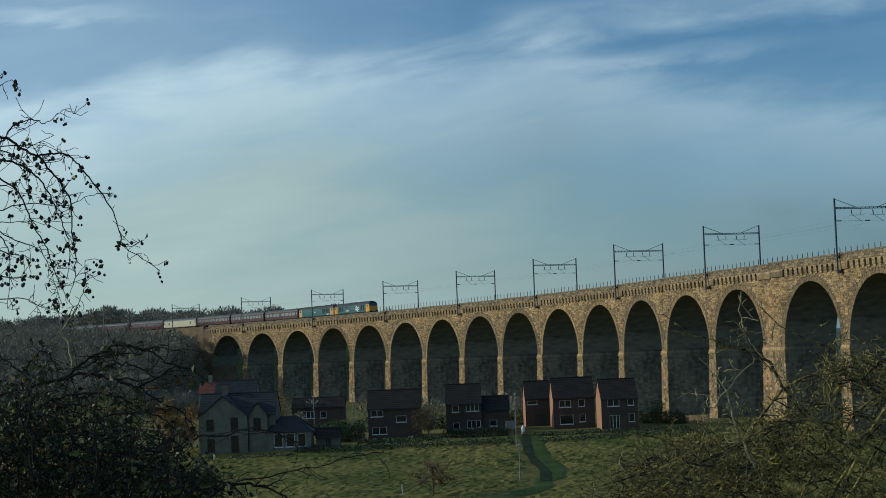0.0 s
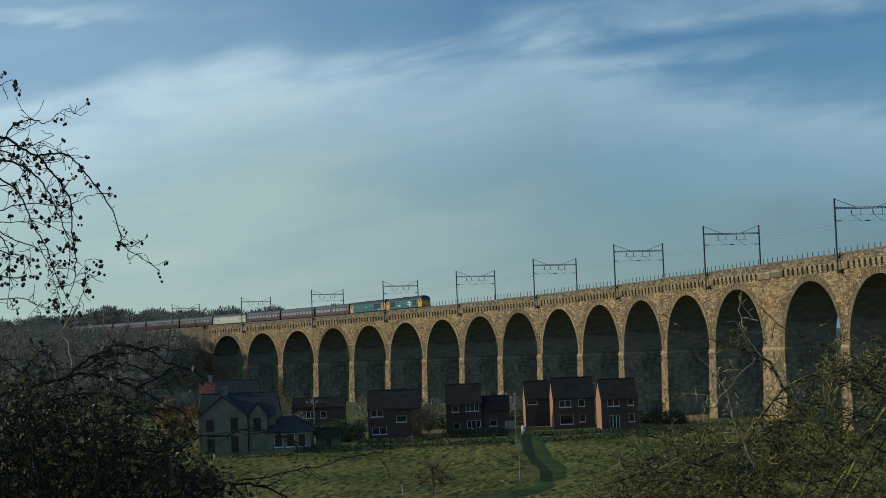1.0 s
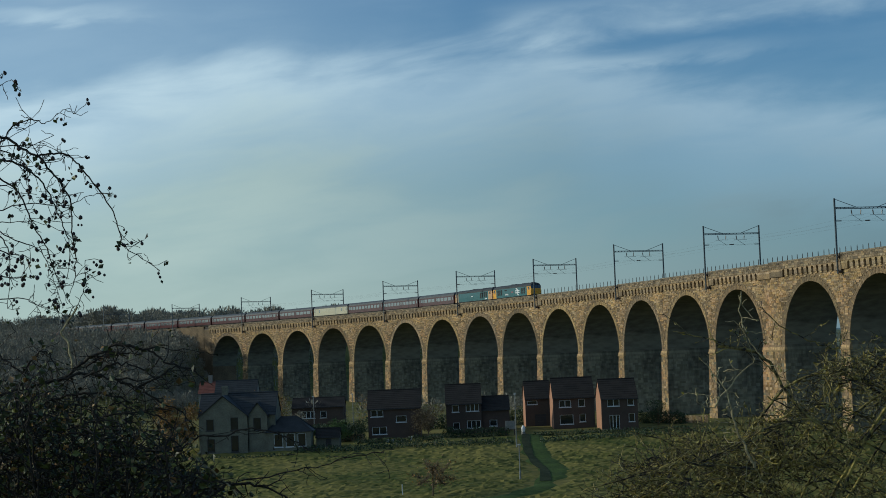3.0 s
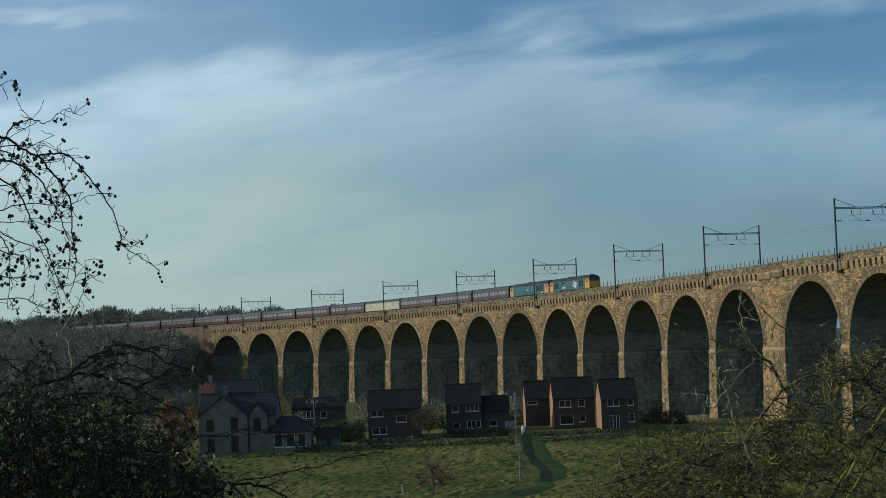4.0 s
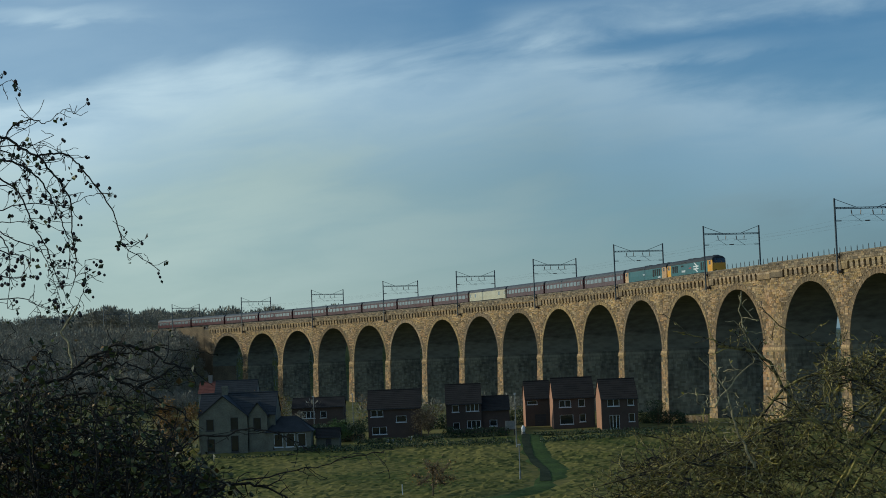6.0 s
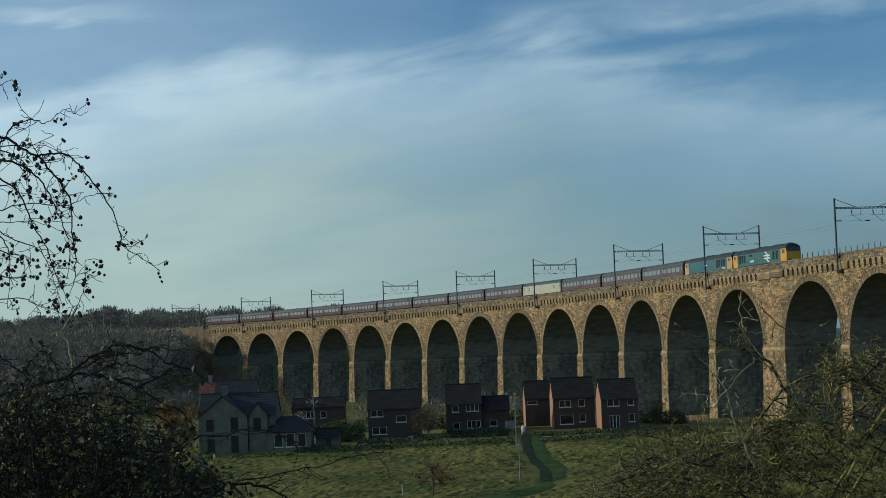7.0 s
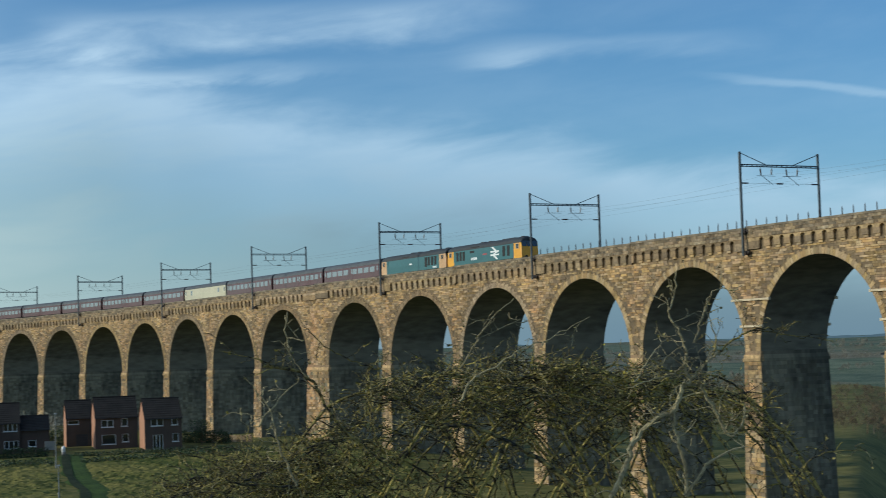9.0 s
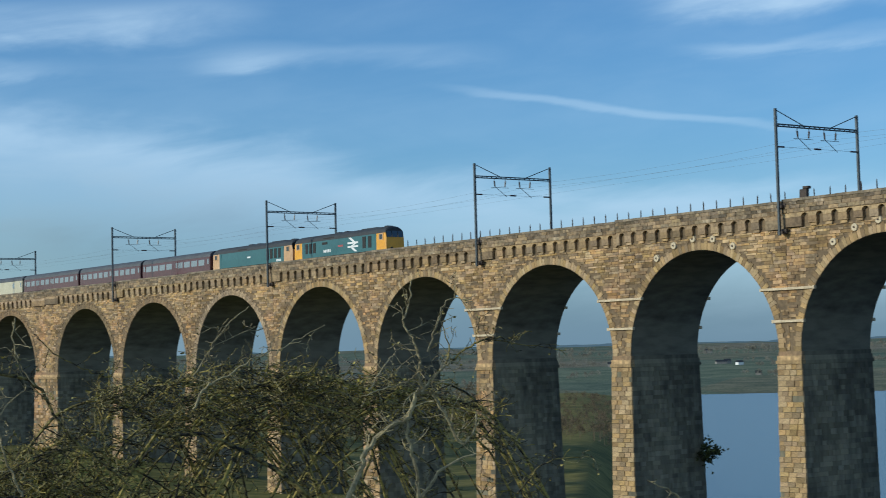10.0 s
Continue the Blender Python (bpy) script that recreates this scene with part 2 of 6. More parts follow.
# ---- viaduct ----
def ground_z(x, y):
    r = math.hypot(x, y)
    az = math.degrees(math.atan2(x, y))
    near = float(np.interp(r, [3, 20, 60, 110, 165, 215, 245, 268, 330], [25.35, 22.5, 18.0, 14.0, 11.0, 11.9, 12.9, 13.5, 13.1]))
    z = near
    # wooded hill at the far end of the viaduct
    edge = float(np.interp(r, [380, 530, 570, 680, 900, 1200], [-10.5, -7.75, -7.3, -4.5, 2.0, 9.0]))
    k = min(1.0, max(0.0, (edge - az) / 0.9))
    hill = float(np.interp(r, [330, 430, 520, 600, 900, 2000], [0, 3, 15, 22, 25, 12])) * k * k * (3 - 2 * k)
    z += hill
    # the land falls gently towards the river
    if az > 4 and r < 940:
        z -= float(np.interp(r, [330, 500, 940], [0, 4, 8])) * min(1, (az - 4) / 6)
    if az > 12 and r < 940:
        z -= float(np.interp(r, [150, 240, 330, 600], [0, 3.6, 3.6, 1.5])) * min(1, (az - 12) / 9)
    # river bed, and the low land beyond it
    bank = az - float(np.interp(r, [90, 110, 155, 400, 950], [48, 36, 31.0, 31.5, 31.0]))
    if r < 940:
        z = z + (-3.0 - z) * min(1.0, max(0.0, (bank + 2.6) / 3.2)) * float(np.interp(r, [70, 110], [0, 1])) * float(np.interp(az, [95, 115], [1, 0]))
    elif az > 4:
        z = float(np.interp(r, [940, 990, 1300, 1700, 2300, 3000, 4800], [-1.0, 2.5, 8, 12, 20, 33, 26]))
        z += 7 * (noise.noise((x / 500, y / 500, 0.3))) * float(np.interp(r, [1000, 2000], [0.1, 1]))
    return z + 0.25 * noise.noise((x / 9, y / 9, 0)) * min(1, r / 40)


def build_viaduct():
    top = thing("viaduct", "long curved sandstone railway viaduct with tall round arches", "viaduct")
    quarter = SPAN / 2
    w = PITCH / 13 * 0.28
    seed = part("corbel", boxes((-w, w, -0.30, 0.05, 1.34, 1.94), (-w * 0.8, w * 0.8, -0.18, 0.05, 1.08, 1.34)), PIECE)
    CORBEL = seed.data
    bpy.data.objects.remove(seed)
    spring = -quarter
    for k in range(0, 27):
        s = bay_s(k)
        M = on_line(s)
        turn = float(np.interp(s + 10, _s, _h) - np.interp(s - 10, _s, _h)) * PITCH / 20
        half = PITCH / 2
        bm = bmesh.new()
        # outline: the wall above the arch
        n = 28
        arc = [(quarter * math.cos(math.pi * i / n), quarter * math.sin(math.pi * i / n) + spring) for i in range(n + 1)]
        up = 2.35
        front, back = [], []
        for y, row in ((0.0, front), (WIDE, back)):
            e = half - y * turn / 2
            row += [bm.verts.new((x, y, z)) for x, z in arc]
            row += [bm.verts.new((-e, y, spring)), bm.verts.new((-e, y, up)), bm.verts.new((0, y, up)), bm.verts.new((e, y, up)), bm.verts.new((e, y, spring))]
        for row, flip in ((front, False), (back, True)):
            L, TL, TM, TR, Rr = row[n + 1:]
            for i in range(n):
                a, b = row[i], row[i + 1]
                corner = TR if i < n // 2 else TL
                f = (a, b, corner)
                bm.faces.new(f[::-1] if flip else f)
            extra = [(row[0], TR, Rr), (row[n // 2], TM, TR)[::-1], (row[n // 2], TL, TM)[::-1], (row[n], L, TL)]
            for f in extra:
                try:
                    bm.faces.new(f if flip else f[::-1])
                except ValueError:
                    pass
        bmesh.ops.recalc_face_normals(bm, faces=bm.faces)
        arch = part("arch", bm, STONE_WALL, top)
        arch.matrix_basis = M
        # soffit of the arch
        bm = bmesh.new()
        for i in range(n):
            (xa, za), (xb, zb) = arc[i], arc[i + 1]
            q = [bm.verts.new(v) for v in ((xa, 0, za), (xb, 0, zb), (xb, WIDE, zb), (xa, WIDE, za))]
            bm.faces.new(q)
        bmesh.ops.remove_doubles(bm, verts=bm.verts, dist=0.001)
        part("soffit", bm, BARREL, arch, "stained underside of the arch, shade put into its dark colour", smooth=True)
        # parapet wall, coping and corbelled recesses
        for y0, y1, out in ((-0.38, 0.12, 0), (WIDE - 0.12, WIDE + 0.38, 1)):
            extra = STOP / 2 if k == 13 else 0
            lo, hi = -half - (STOP / 2 if k == 14 else 0), half + extra
            if out:
                lo, hi = lo + WIDE * turn / 2, hi - WIDE * turn / 2
            part("parapet", boxes((lo, hi, y0, y1, 2.30, PARAPET - 0.22)), STONE, arch)
            specs = []
            x = lo
            while x < hi - 0.05:
                w = min(1.2, hi - x)
                specs.append((x + 0.01, x + w - 0.01, y0 - 0.07, y1 + 0.07, PARAPET - 0.22, PARAPET + random.uniform(-0.012, 0.012)))
                x += w
            tagged(part("coping", boxes(*specs), COPING, arch, "weathered coping slabs"), kind="stuff")
        # a corbel table: blocks with little arches springing from one to the next
        slot = PITCH / 13
        lo, hi = -half - (STOP / 2 if k == 14 else 0), half + (STOP / 2 if k == 13 else 0)
        first, last = (0 if k % 2 == 0 or k == 0 else 1), (11 if k % 2 == 0 else 12)
        if k in (13, 14):
            first, last = 1, 11
        o = [(lo, 1.93)]
        for j in range(first, last + 1):
            c, w = -half + (j + 0.5) * slot, slot * 0.24
            o += [(c - w, 1.93)] + [(c - w * math.cos(a), 1.93 + w * 0.8 * math.sin(a)) for a in (0.5, 1.05, 1.57, 2.09, 2.64)] + [(c + w, 1.93)]
        o += [(hi, 1.93), (hi, 2.32), (lo, 2.32)]
        part("corbel_arcade", prism(bmesh.new(), o, -0.33, 0.05), PIECE, arch)
        part("corbel_end", boxes((lo, -half + (first + 0.26) * slot, -0.31, 0.05, 1.12, 1.94)), PIECE, arch)
        part("corbel_end", boxes((-half + (last + 0.74) * slot, hi, -0.31, 0.05, 1.12, 1.94)), PIECE, arch)
        for j in range(first, last):
            c = -half + (j + 1.0) * slot
            ob = new("corbel", CORBEL)
            ob.parent, ob.matrix_basis = arch, pose(c, random.uniform(-0.03, 0.03), random.uniform(-0.03, 0.03))
        # pier on the right of this bay
        wide = 2.55 + (STOP if k == 13 else 0)
        ps = s + half + (STOP / 2 if k == 13 else 0)
        PM = on_line(ps)
        gz = ground_z(PM.translation.x, PM.translation.y)
        bot = gz - 1.5 - PM.translation.z
        levels = ((0.05, 0.06, -0.3, 0.06), (0.10, 0.2, -0.7, -0.3), (0.17, 0.3, -1.0, -0.7))
        # behind the front slab the darker stone paints in the shade
        pier = part("pier", boxes(*[(-wide / 2 - o, wide / 2 + o, 0.25, WIDE + p, spring + za, spring + zb) for o, p, za, zb in levels]), SHADED_STONE, top)
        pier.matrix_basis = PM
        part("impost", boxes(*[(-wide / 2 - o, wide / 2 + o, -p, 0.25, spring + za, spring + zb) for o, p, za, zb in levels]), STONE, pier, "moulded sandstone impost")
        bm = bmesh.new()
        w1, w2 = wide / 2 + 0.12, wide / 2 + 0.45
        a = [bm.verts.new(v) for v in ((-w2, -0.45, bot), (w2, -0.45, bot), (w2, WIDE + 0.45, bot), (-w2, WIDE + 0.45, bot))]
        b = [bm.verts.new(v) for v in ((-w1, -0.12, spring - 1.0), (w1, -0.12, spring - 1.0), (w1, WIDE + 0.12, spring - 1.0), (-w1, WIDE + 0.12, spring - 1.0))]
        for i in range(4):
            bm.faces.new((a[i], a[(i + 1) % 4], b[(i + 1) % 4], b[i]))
        part("shaft", bm, SHADED_STONE, pier)
        if k == 13:
            part("stop_wall", boxes((-STOP / 2 - 0.02, STOP / 2 + 0.02, 0.0, WIDE, spring, 2.35)), STONE_WALL, pier)
        if k >= 13:
            for z, ww in ((-4.0, 6.04), (-6.75, 3.44)):
                if k >= 18:
                    for ya, yb in ((-0.22, 0.02), (WIDE - 0.02, WIDE + 0.22)):
                        part("string_course", boxes((-ww / 2, ww / 2, ya, yb, z - 0.11, z + 0.11), bevel=0.02), CONCRETE, pier, "pale concrete string course")
                        for e in (-1, 1):
                            part("course_cap", boxes((e * ww / 2 - 0.1, e * ww / 2 + 0.1, ya - 0.03, yb + 0.03, z - 0.15, z + 0.15), bevel=0.02), CONCRETE, pier)
    # wing wall where the viaduct runs into the hill
    v, f = [], []
    ss = np.arange(-130, -10.0, 4.0)
    for s in ss:
        for inn, z in ((-0.1, PARAPET - 7), (-0.1, PARAPET - 0.1), (0.5, PARAPET - 0.1), (0.5, PARAPET - 7)):
            v.append(on_line(s, inn, z).translation)
    for i in range(len(ss) - 1):
        for j in range(4):
            a, b = i * 4 + j, i * 4 + (j + 1) % 4
            f.append((a, b, b + 4, a + 4))
    raw("wing_wall", v, f, STONE_WALL, top)
    AM = on_line(-PITCH / 2)
    ab = part("abutment", boxes((-7.0, 1.27, 0.0, WIDE, -24, 2.3), bevel=0.05), STONE_WALL, top)
    ab.matrix_basis = AM
    # deck
    v, f = [], []
    ss = np.arange(-130, 582, 4.0)
    for s in ss:
        for inn, z in ((0.1, RAIL - 0.45), (WIDE - 0.1, RAIL - 0.45), (WIDE - 0.1, 0.3), (0.1, 0.3)):
            v.append(on_line(s, inn, z).translation)
    for i in range(len(ss) - 1):
        for j in range(4):
            a, b = i * 4 + j, i * 4 + (j + 1) % 4
            f.append((a, b, b + 4, a + 4))
    raw("deck", v, f, BALLAST, top, "ballast bed on the deck")
    return top


def build_track():
    for c in (2.6, 6.0):
        t = thing("railway_track", "rusty steel rails on pale ballast along the viaduct", "railway track", "tracks", "structure")
        for o in (-0.7525, 0.7175):
            v, f = [], []
            ss = np.arange(-400, 582, 5.0)
            for s in ss:
                for d, z in ((0, RAIL - 0.45), (0.07, RAIL - 0.45), (0.07, RAIL), (0, RAIL)):
                    v.append(on_line(s, c + o + d, z).translation)
            for i in range(len(ss) - 1):
                for j in range(4):
                    a, b = i * 4 + j, i * 4 + (j + 1) % 4
                    f.append((a, b, b + 4, a + 4))
            raw("rail", v, f, RUSTY, t)


build_viaduct()
build_track()


# ---- ground ----
def build_ground():
    m = material("rough_grass", (0.205, 0.175, 0.052), 0.95, dark=(0.082, 0.086, 0.026), scale=0.035, fine=0.5, bump=0.6, mix=0.4, spec=0.08)
    nt = m.node_tree
    bsdf = nt.nodes["Principled BSDF"]
    src = bsdf.inputs["Base Color"].links[0].from_socket
    co, vo, mx = nt.nodes.new("ShaderNodeTexCoord"), nt.nodes.new("ShaderNodeTexVoronoi"), nt.nodes.new("ShaderNodeMix")
    rp = nt.nodes.new("ShaderNodeValToRGB")
    vo.inputs["Scale"].default_value = 0.0042
    nt.links.new(co.outputs["Object"], vo.inputs["Vector"])
    sp = nt.nodes.new("ShaderNodeSeparateColor")
    nt.links.new(vo.outputs["Color"], sp.inputs[0])
    nt.links.new(sp.outputs[0], rp.inputs[0])
    rp.color_ramp.interpolation = "CONSTANT"
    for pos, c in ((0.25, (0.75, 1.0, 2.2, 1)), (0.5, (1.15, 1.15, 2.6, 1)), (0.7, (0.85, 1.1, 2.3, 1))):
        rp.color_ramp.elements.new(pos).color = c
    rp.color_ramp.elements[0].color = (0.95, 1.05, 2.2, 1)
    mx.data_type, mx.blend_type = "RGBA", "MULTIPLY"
    # far fields only: tints pushed towards blue to paint in distance haze
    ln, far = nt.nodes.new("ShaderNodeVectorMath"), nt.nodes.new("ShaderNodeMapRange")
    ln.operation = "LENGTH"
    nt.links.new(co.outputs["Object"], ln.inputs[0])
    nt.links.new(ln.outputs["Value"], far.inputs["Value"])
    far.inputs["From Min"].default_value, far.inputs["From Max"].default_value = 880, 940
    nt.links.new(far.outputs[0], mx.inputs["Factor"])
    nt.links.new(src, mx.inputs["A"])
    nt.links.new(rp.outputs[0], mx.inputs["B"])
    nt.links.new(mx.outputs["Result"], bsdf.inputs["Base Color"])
    azs = np.concatenate([np.arange(-180, -24, 4.0), np.arange(-24, 48, 0.5), np.arange(48, 180, 4.0)])
    rs = np.concatenate([[0.0], np.geomspace(2, 150, 26), np.arange(156, 330, 6.0), np.geomspace(332, 4800, 70)])
    v, f = [], []
    for r in rs:
        for a in azs:
            x, y = r * math.sin(radians(a)), r * math.cos(radians(a))
            v.append((x, y, ground_z(x, y)))
    n = len(azs)
    for i in range(len(rs) - 1):
        for j in range(n):
            f.append((i * n + j, (i + 1) * n + j, (i + 1) * n + (j + 1) % n, i * n + (j + 1) % n))
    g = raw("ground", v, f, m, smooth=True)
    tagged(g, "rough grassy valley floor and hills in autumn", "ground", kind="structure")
    w = material("river_water", (0.03, 0.045, 0.05), 0.24, scale=0.2, fine=1.6, bump=0.35, dark=(0.025, 0.035, 0.04))
    bm = bmesh.new()
    q = [bm.verts.new(c) for c in ((20, -420, 0), (1500, -420, 0), (1500, 1500, 0), (20, 1500, 0))]
    bm.faces.new(q)
    tagged(part("water", bm, w), "calm wide river reflecting the pale sky", "river", kind="structure")




def build_backdrop():
    """Far ridge of hills behind all else; blue haze is painted as a glow."""
    m = bpy.data.materials.new("far_hills_haze_glow")
    m.use_nodes = True
    nt = m.node_tree
    nt.nodes.clear()
    N, L = nt.nodes.new, nt.links.new
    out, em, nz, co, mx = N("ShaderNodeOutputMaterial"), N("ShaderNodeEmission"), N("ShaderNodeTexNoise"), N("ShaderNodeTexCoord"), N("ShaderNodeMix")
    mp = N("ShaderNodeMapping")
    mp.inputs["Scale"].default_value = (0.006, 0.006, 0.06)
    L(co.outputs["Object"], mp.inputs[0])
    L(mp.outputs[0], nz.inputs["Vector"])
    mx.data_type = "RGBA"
    # emission colours carry the haze of the air; the hills are no lamp
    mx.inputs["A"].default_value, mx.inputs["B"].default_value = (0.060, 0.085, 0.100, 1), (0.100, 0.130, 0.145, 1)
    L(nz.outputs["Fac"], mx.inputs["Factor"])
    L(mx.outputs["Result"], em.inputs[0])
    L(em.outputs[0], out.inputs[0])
    v, f = [], []
    for i in range(241):
        az = -2 + i * 0.25
        x, y = 2900 * math.sin(radians(az)), 2900 * math.cos(radians(az))
        top = 33 + 9 * noise.noise((az * 0.22, 1.0, 0)) + 2.5 * noise.noise((az * 1.3, 2.0, 0)) + 1.2 * noise.noise((az * 5, 2.0, 0))
        v += [(x, y, -5), (x, y, top)]
    for i in range(240):
        f.append((2 * i, 2 * i + 2, 2 * i + 3, 2 * i + 1))
    tagged(raw("backdrop", v, f, m), "far ridge of hills with blue haze as a painted glow", "hills", kind="structure")


build_ground()
build_backdrop()

# ---- overhead line: portals, wires, spiked parapet rail ----
WIRE_MAT = material("copper_wire", (0.10, 0.10, 0.10), 0.6, metal=0.5)


def build_gantry():
    """One portal, with its origin on the viaduct's face at the arch crown's level."""
    g = thing("catenary_gantry", "grey steel catenary portal clamped to the viaduct parapet", "catenary gantry", "portals along the viaduct")
    tops = PARAPET + 7.86
    beam = tops - 1.42
    ys = (-0.756, 9.537)
    for y in ys:
        bm = bmesh.new()
        low = PARAPET - 3.0 if y < 0 else PARAPET - 2.6
        box(bm, -0.11, 0.11, y - 0.11, y + 0.11, low, tops, bevel=0.02)
        mast = part("mast", bm, STEEL, g)
        side = 1 if y < 0 else -1
        for z in (PARAPET - 2.75, PARAPET - 0.55):
            part("bracket", boxes((-0.3, 0.3, min(y, y + side * 0.75), max(y, y + side * 0.75), z - 0.12, z + 0.12), (-0.45, 0.45, y + side * 0.3, y + side * 0.45, z - 0.05, z + 0.3)), RUSTY, mast)
        # stay from the mast's head to the beam
        bm = bmesh.new()
        tube(bm, (0, y, tops - 0.1), (0, y + side * 3.5, beam + 0.08), 0.045, n=5)
        part("stay", bm, STEEL, g)
        bm = bmesh.new()
        tube(bm, (0, y + side * 0.1, beam - 1.85), (0, y + side * 0.95, beam - 1.85), 0.075, n=8)
        part("insulator", bm, PORCELAIN, mast)
    bm = bmesh.new()
    for z in (beam - 0.09, beam + 0.09):
        box(bm, -0.08, 0.08, ys[0], ys[1], z - 0.05, z + 0.05)
    for i in range(16):
        y = ys[0] + (ys[1] - ys[0]) * (i + 0.5) / 16
        box(bm, -0.04, 0.04, y - 0.04, y + 0.04, beam - 0.1, beam + 0.1)
    part("beam", bm, STEEL, g)
    for c in (2.6, 6.0):
        for o in (-0.75, 0.75):
            bm = bmesh.new()
            tube(bm, (0, c + o, beam - 0.1), (0, c + o, beam - 0.35), 0.03, n=5)
            tube(bm, (0, c + o, beam - 0.35), (0, c + o * 0.9, beam - 0.95), 0.085, 0.07, n=8)
            part("dropper", bm, PORCELAIN, g)
        bm = bmesh.new()
        tube(bm, (0, c - 0.68, beam - 0.95), (0, c + 0.9, beam - 2.0), 0.03, n=5)
        tube(bm, (0, c - 1.2, beam - 1.05), (0, c + 1.2, beam - 1.05), 0.025, n=5)
        part("registration_arm", bm, STEEL, g)
    bm = bmesh.new()
    tube(bm, (0, 3.95, beam - 1.85), (0, 4.75, beam - 1.85), 0.08, n=8)
    part("insulator", bm, PORCELAIN, g)
    tube_z = beam - 1.85
    bm = bmesh.new()
    tube(bm, (0, ys[0], tube_z), (0, ys[1], tube_z), 0.012, n=4)
    part("span_wire", bm, WIRE_MAT, g)
    return g


GANTRY_K = [k + 0.5 for k in range(-6, 26, 2)]


def build_gantries():
    first = build_gantry()
    for i, k in enumerate(GANTRY_K):
        s = bay_s(k)
        if abs(k - 13.5) < 0.2:
            continue
        m = on_line(s)
        if i == 0:
            first.matrix_basis = m
        else:
            copy_thing(first, m)


def build_wires():
    beam = PARAPET + 6.44
    for c in (2.6, 6.0):
        w = thing("overhead_wire", "thin dark overhead contact wire above the track", "overhead wire", "overhead wires")
        for name, hang, sag, r in (("contact_wire", -2.0, 0.0, 0.006), ("messenger_wire", -0.95, 0.55, 0.007)):
            bm = bmesh.new()
            for a, b in zip(GANTRY_K[:-1], GANTRY_K[1:]):
                sa, sb = bay_s(a), bay_s(b)
                pts = []
                for i in range(9):
                    u = i / 8
                    pts.append(on_line(sa + (sb - sa) * u, c, beam + hang - sag * 4 * u * (1 - u)).translation)
                for p, q in zip(pts[:-1], pts[1:]):
                    tube(bm, p, q, r, n=3, cap=False)
            part(name, bm, WIRE_MAT, w)


def build_railings():
    bm = bmesh.new()
    tube(bm, (0, 0, 0), (0, 0, 1.66), 0.075, 0.06, n=5)
    tube(bm, (0, 0, 1.66), (0, 0, 1.9), 0.065, 0.012, n=5)
    seed = part("post", bm, RUSTY)
    me = seed.data
    bpy.data.objects.remove(seed)
    for k in range(0, 27):
        r = thing("parapet_railing", "row of dark pointed iron posts on the far parapet", "railing", "railings along the parapet", m=on_line(bay_s(k)))
        lo, hi = -PITCH / 2 - (STOP / 2 if k == 14 else 0), PITCH / 2 + (STOP / 2 if k == 13 else 0)
        n = round((hi - lo) / 1.775)
        for j in range(n):
            p = new("post", me)
            p.parent = r
            p.matrix_basis = pose(lo + (j + 0.5) * (hi - lo) / n, WIDE + 0.13, PARAPET - 0.02, random.uniform(-1.5, 1.5), random.uniform(-1.5, 1.5), 0)
        bm = bmesh.new()
        for z in (0.12,):
            box(bm, lo, hi, WIDE + 0.12, WIDE + 0.15, PARAPET + z, PARAPET + z + 0.03)
        part("rail", bm, RUSTY, r)


def build_wall_plates():
    """Round cast tie plates above the arches over the river."""
    m = material("painted_tie_plate", (0.66, 0.55, 0.37), 0.7, dark=(0.46, 0.38, 0.25), scale=2, fine=8)
    for k in range(20, 25):
        for a in (-31, -17, -3, 11, 25):
            r = 10.45
            t = thing("tie_plate", "round pale cast-iron tie plate fixed above the arch", "tie plate", "tie plates",
                      m=on_line(bay_s(k)) @ pose(r * math.sin(radians(a)), -0.10, r * math.cos(radians(a)) - SPAN / 2))
            bm = bmesh.new()
            tube(bm, (0, 0.1, 0), (0, -0.06, 0), 0.36, 0.31, n=16)
            part("disc", bm, m, t)
            bm = bmesh.new()
            tube(bm, (0, -0.06, 0), (0, -0.13, 0), 0.09, 0.08, n=8)
            part("nut", bm, RUSTY, t)


build_gantries()
build_wires()
build_railings()
build_wall_plates()
cab = thing("equipment_box", "small dark trackside equipment box on the parapet", "equipment box", m=on_line(bay_s(20.5) + 2.4))
part("case", boxes((-0.42, 0.3, -0.25, 0.1, PARAPET, PARAPET + 0.75), bevel=0.03), RUSTY, cab)
part("hood", boxes((-0.1, 0.5, -0.3, 0.14, PARAPET + 0.75, PARAPET + 0.98), bevel=0.03), RUSTY, cab)

# ---- train: two diesel locomotives and thirteen coaches ----
BLUE = material("teal_blue_paint", (0.055, 0.150, 0.155), 0.28, dark=(0.040, 0.112, 0.120), scale=0.4, fine=3.0)
YELLOW = material("warning_yellow_paint", (0.85, 0.42, 0.02), 0.42, dark=(0.70, 0.33, 0.02), scale=0.6, fine=4.0)
CREAMY = material("pale_cab_paint", (0.66, 0.42, 0.22), 0.45, dark=(0.5, 0.3, 0.14), scale=0.6, fine=4.0)
ROOF = material("grimy_roof_grey", (0.045, 0.05, 0.055), 0.7, dark=(0.025, 0.027, 0.03), scale=0.6, fine=5.0)
MAROON = material("maroon_paint", (0.125, 0.050, 0.050), 0.16, dark=(0.08, 0.035, 0.036), scale=0.5, fine=3.0)
CREAM = material("cream_paint", (0.62, 0.57, 0.40), 0.35, dark=(0.5, 0.45, 0.31), scale=0.5, fine=3.0)
CROOF = material("coach_roof_grey", (0.10, 0.105, 0.11), 0.6, dark=(0.055, 0.055, 0.06), scale=0.5, fine=4.0)
UNDER = material("oily_underframe", (0.022, 0.02, 0.018), 0.75, dark=(0.012, 0.011, 0.01), scale=2, fine=9)
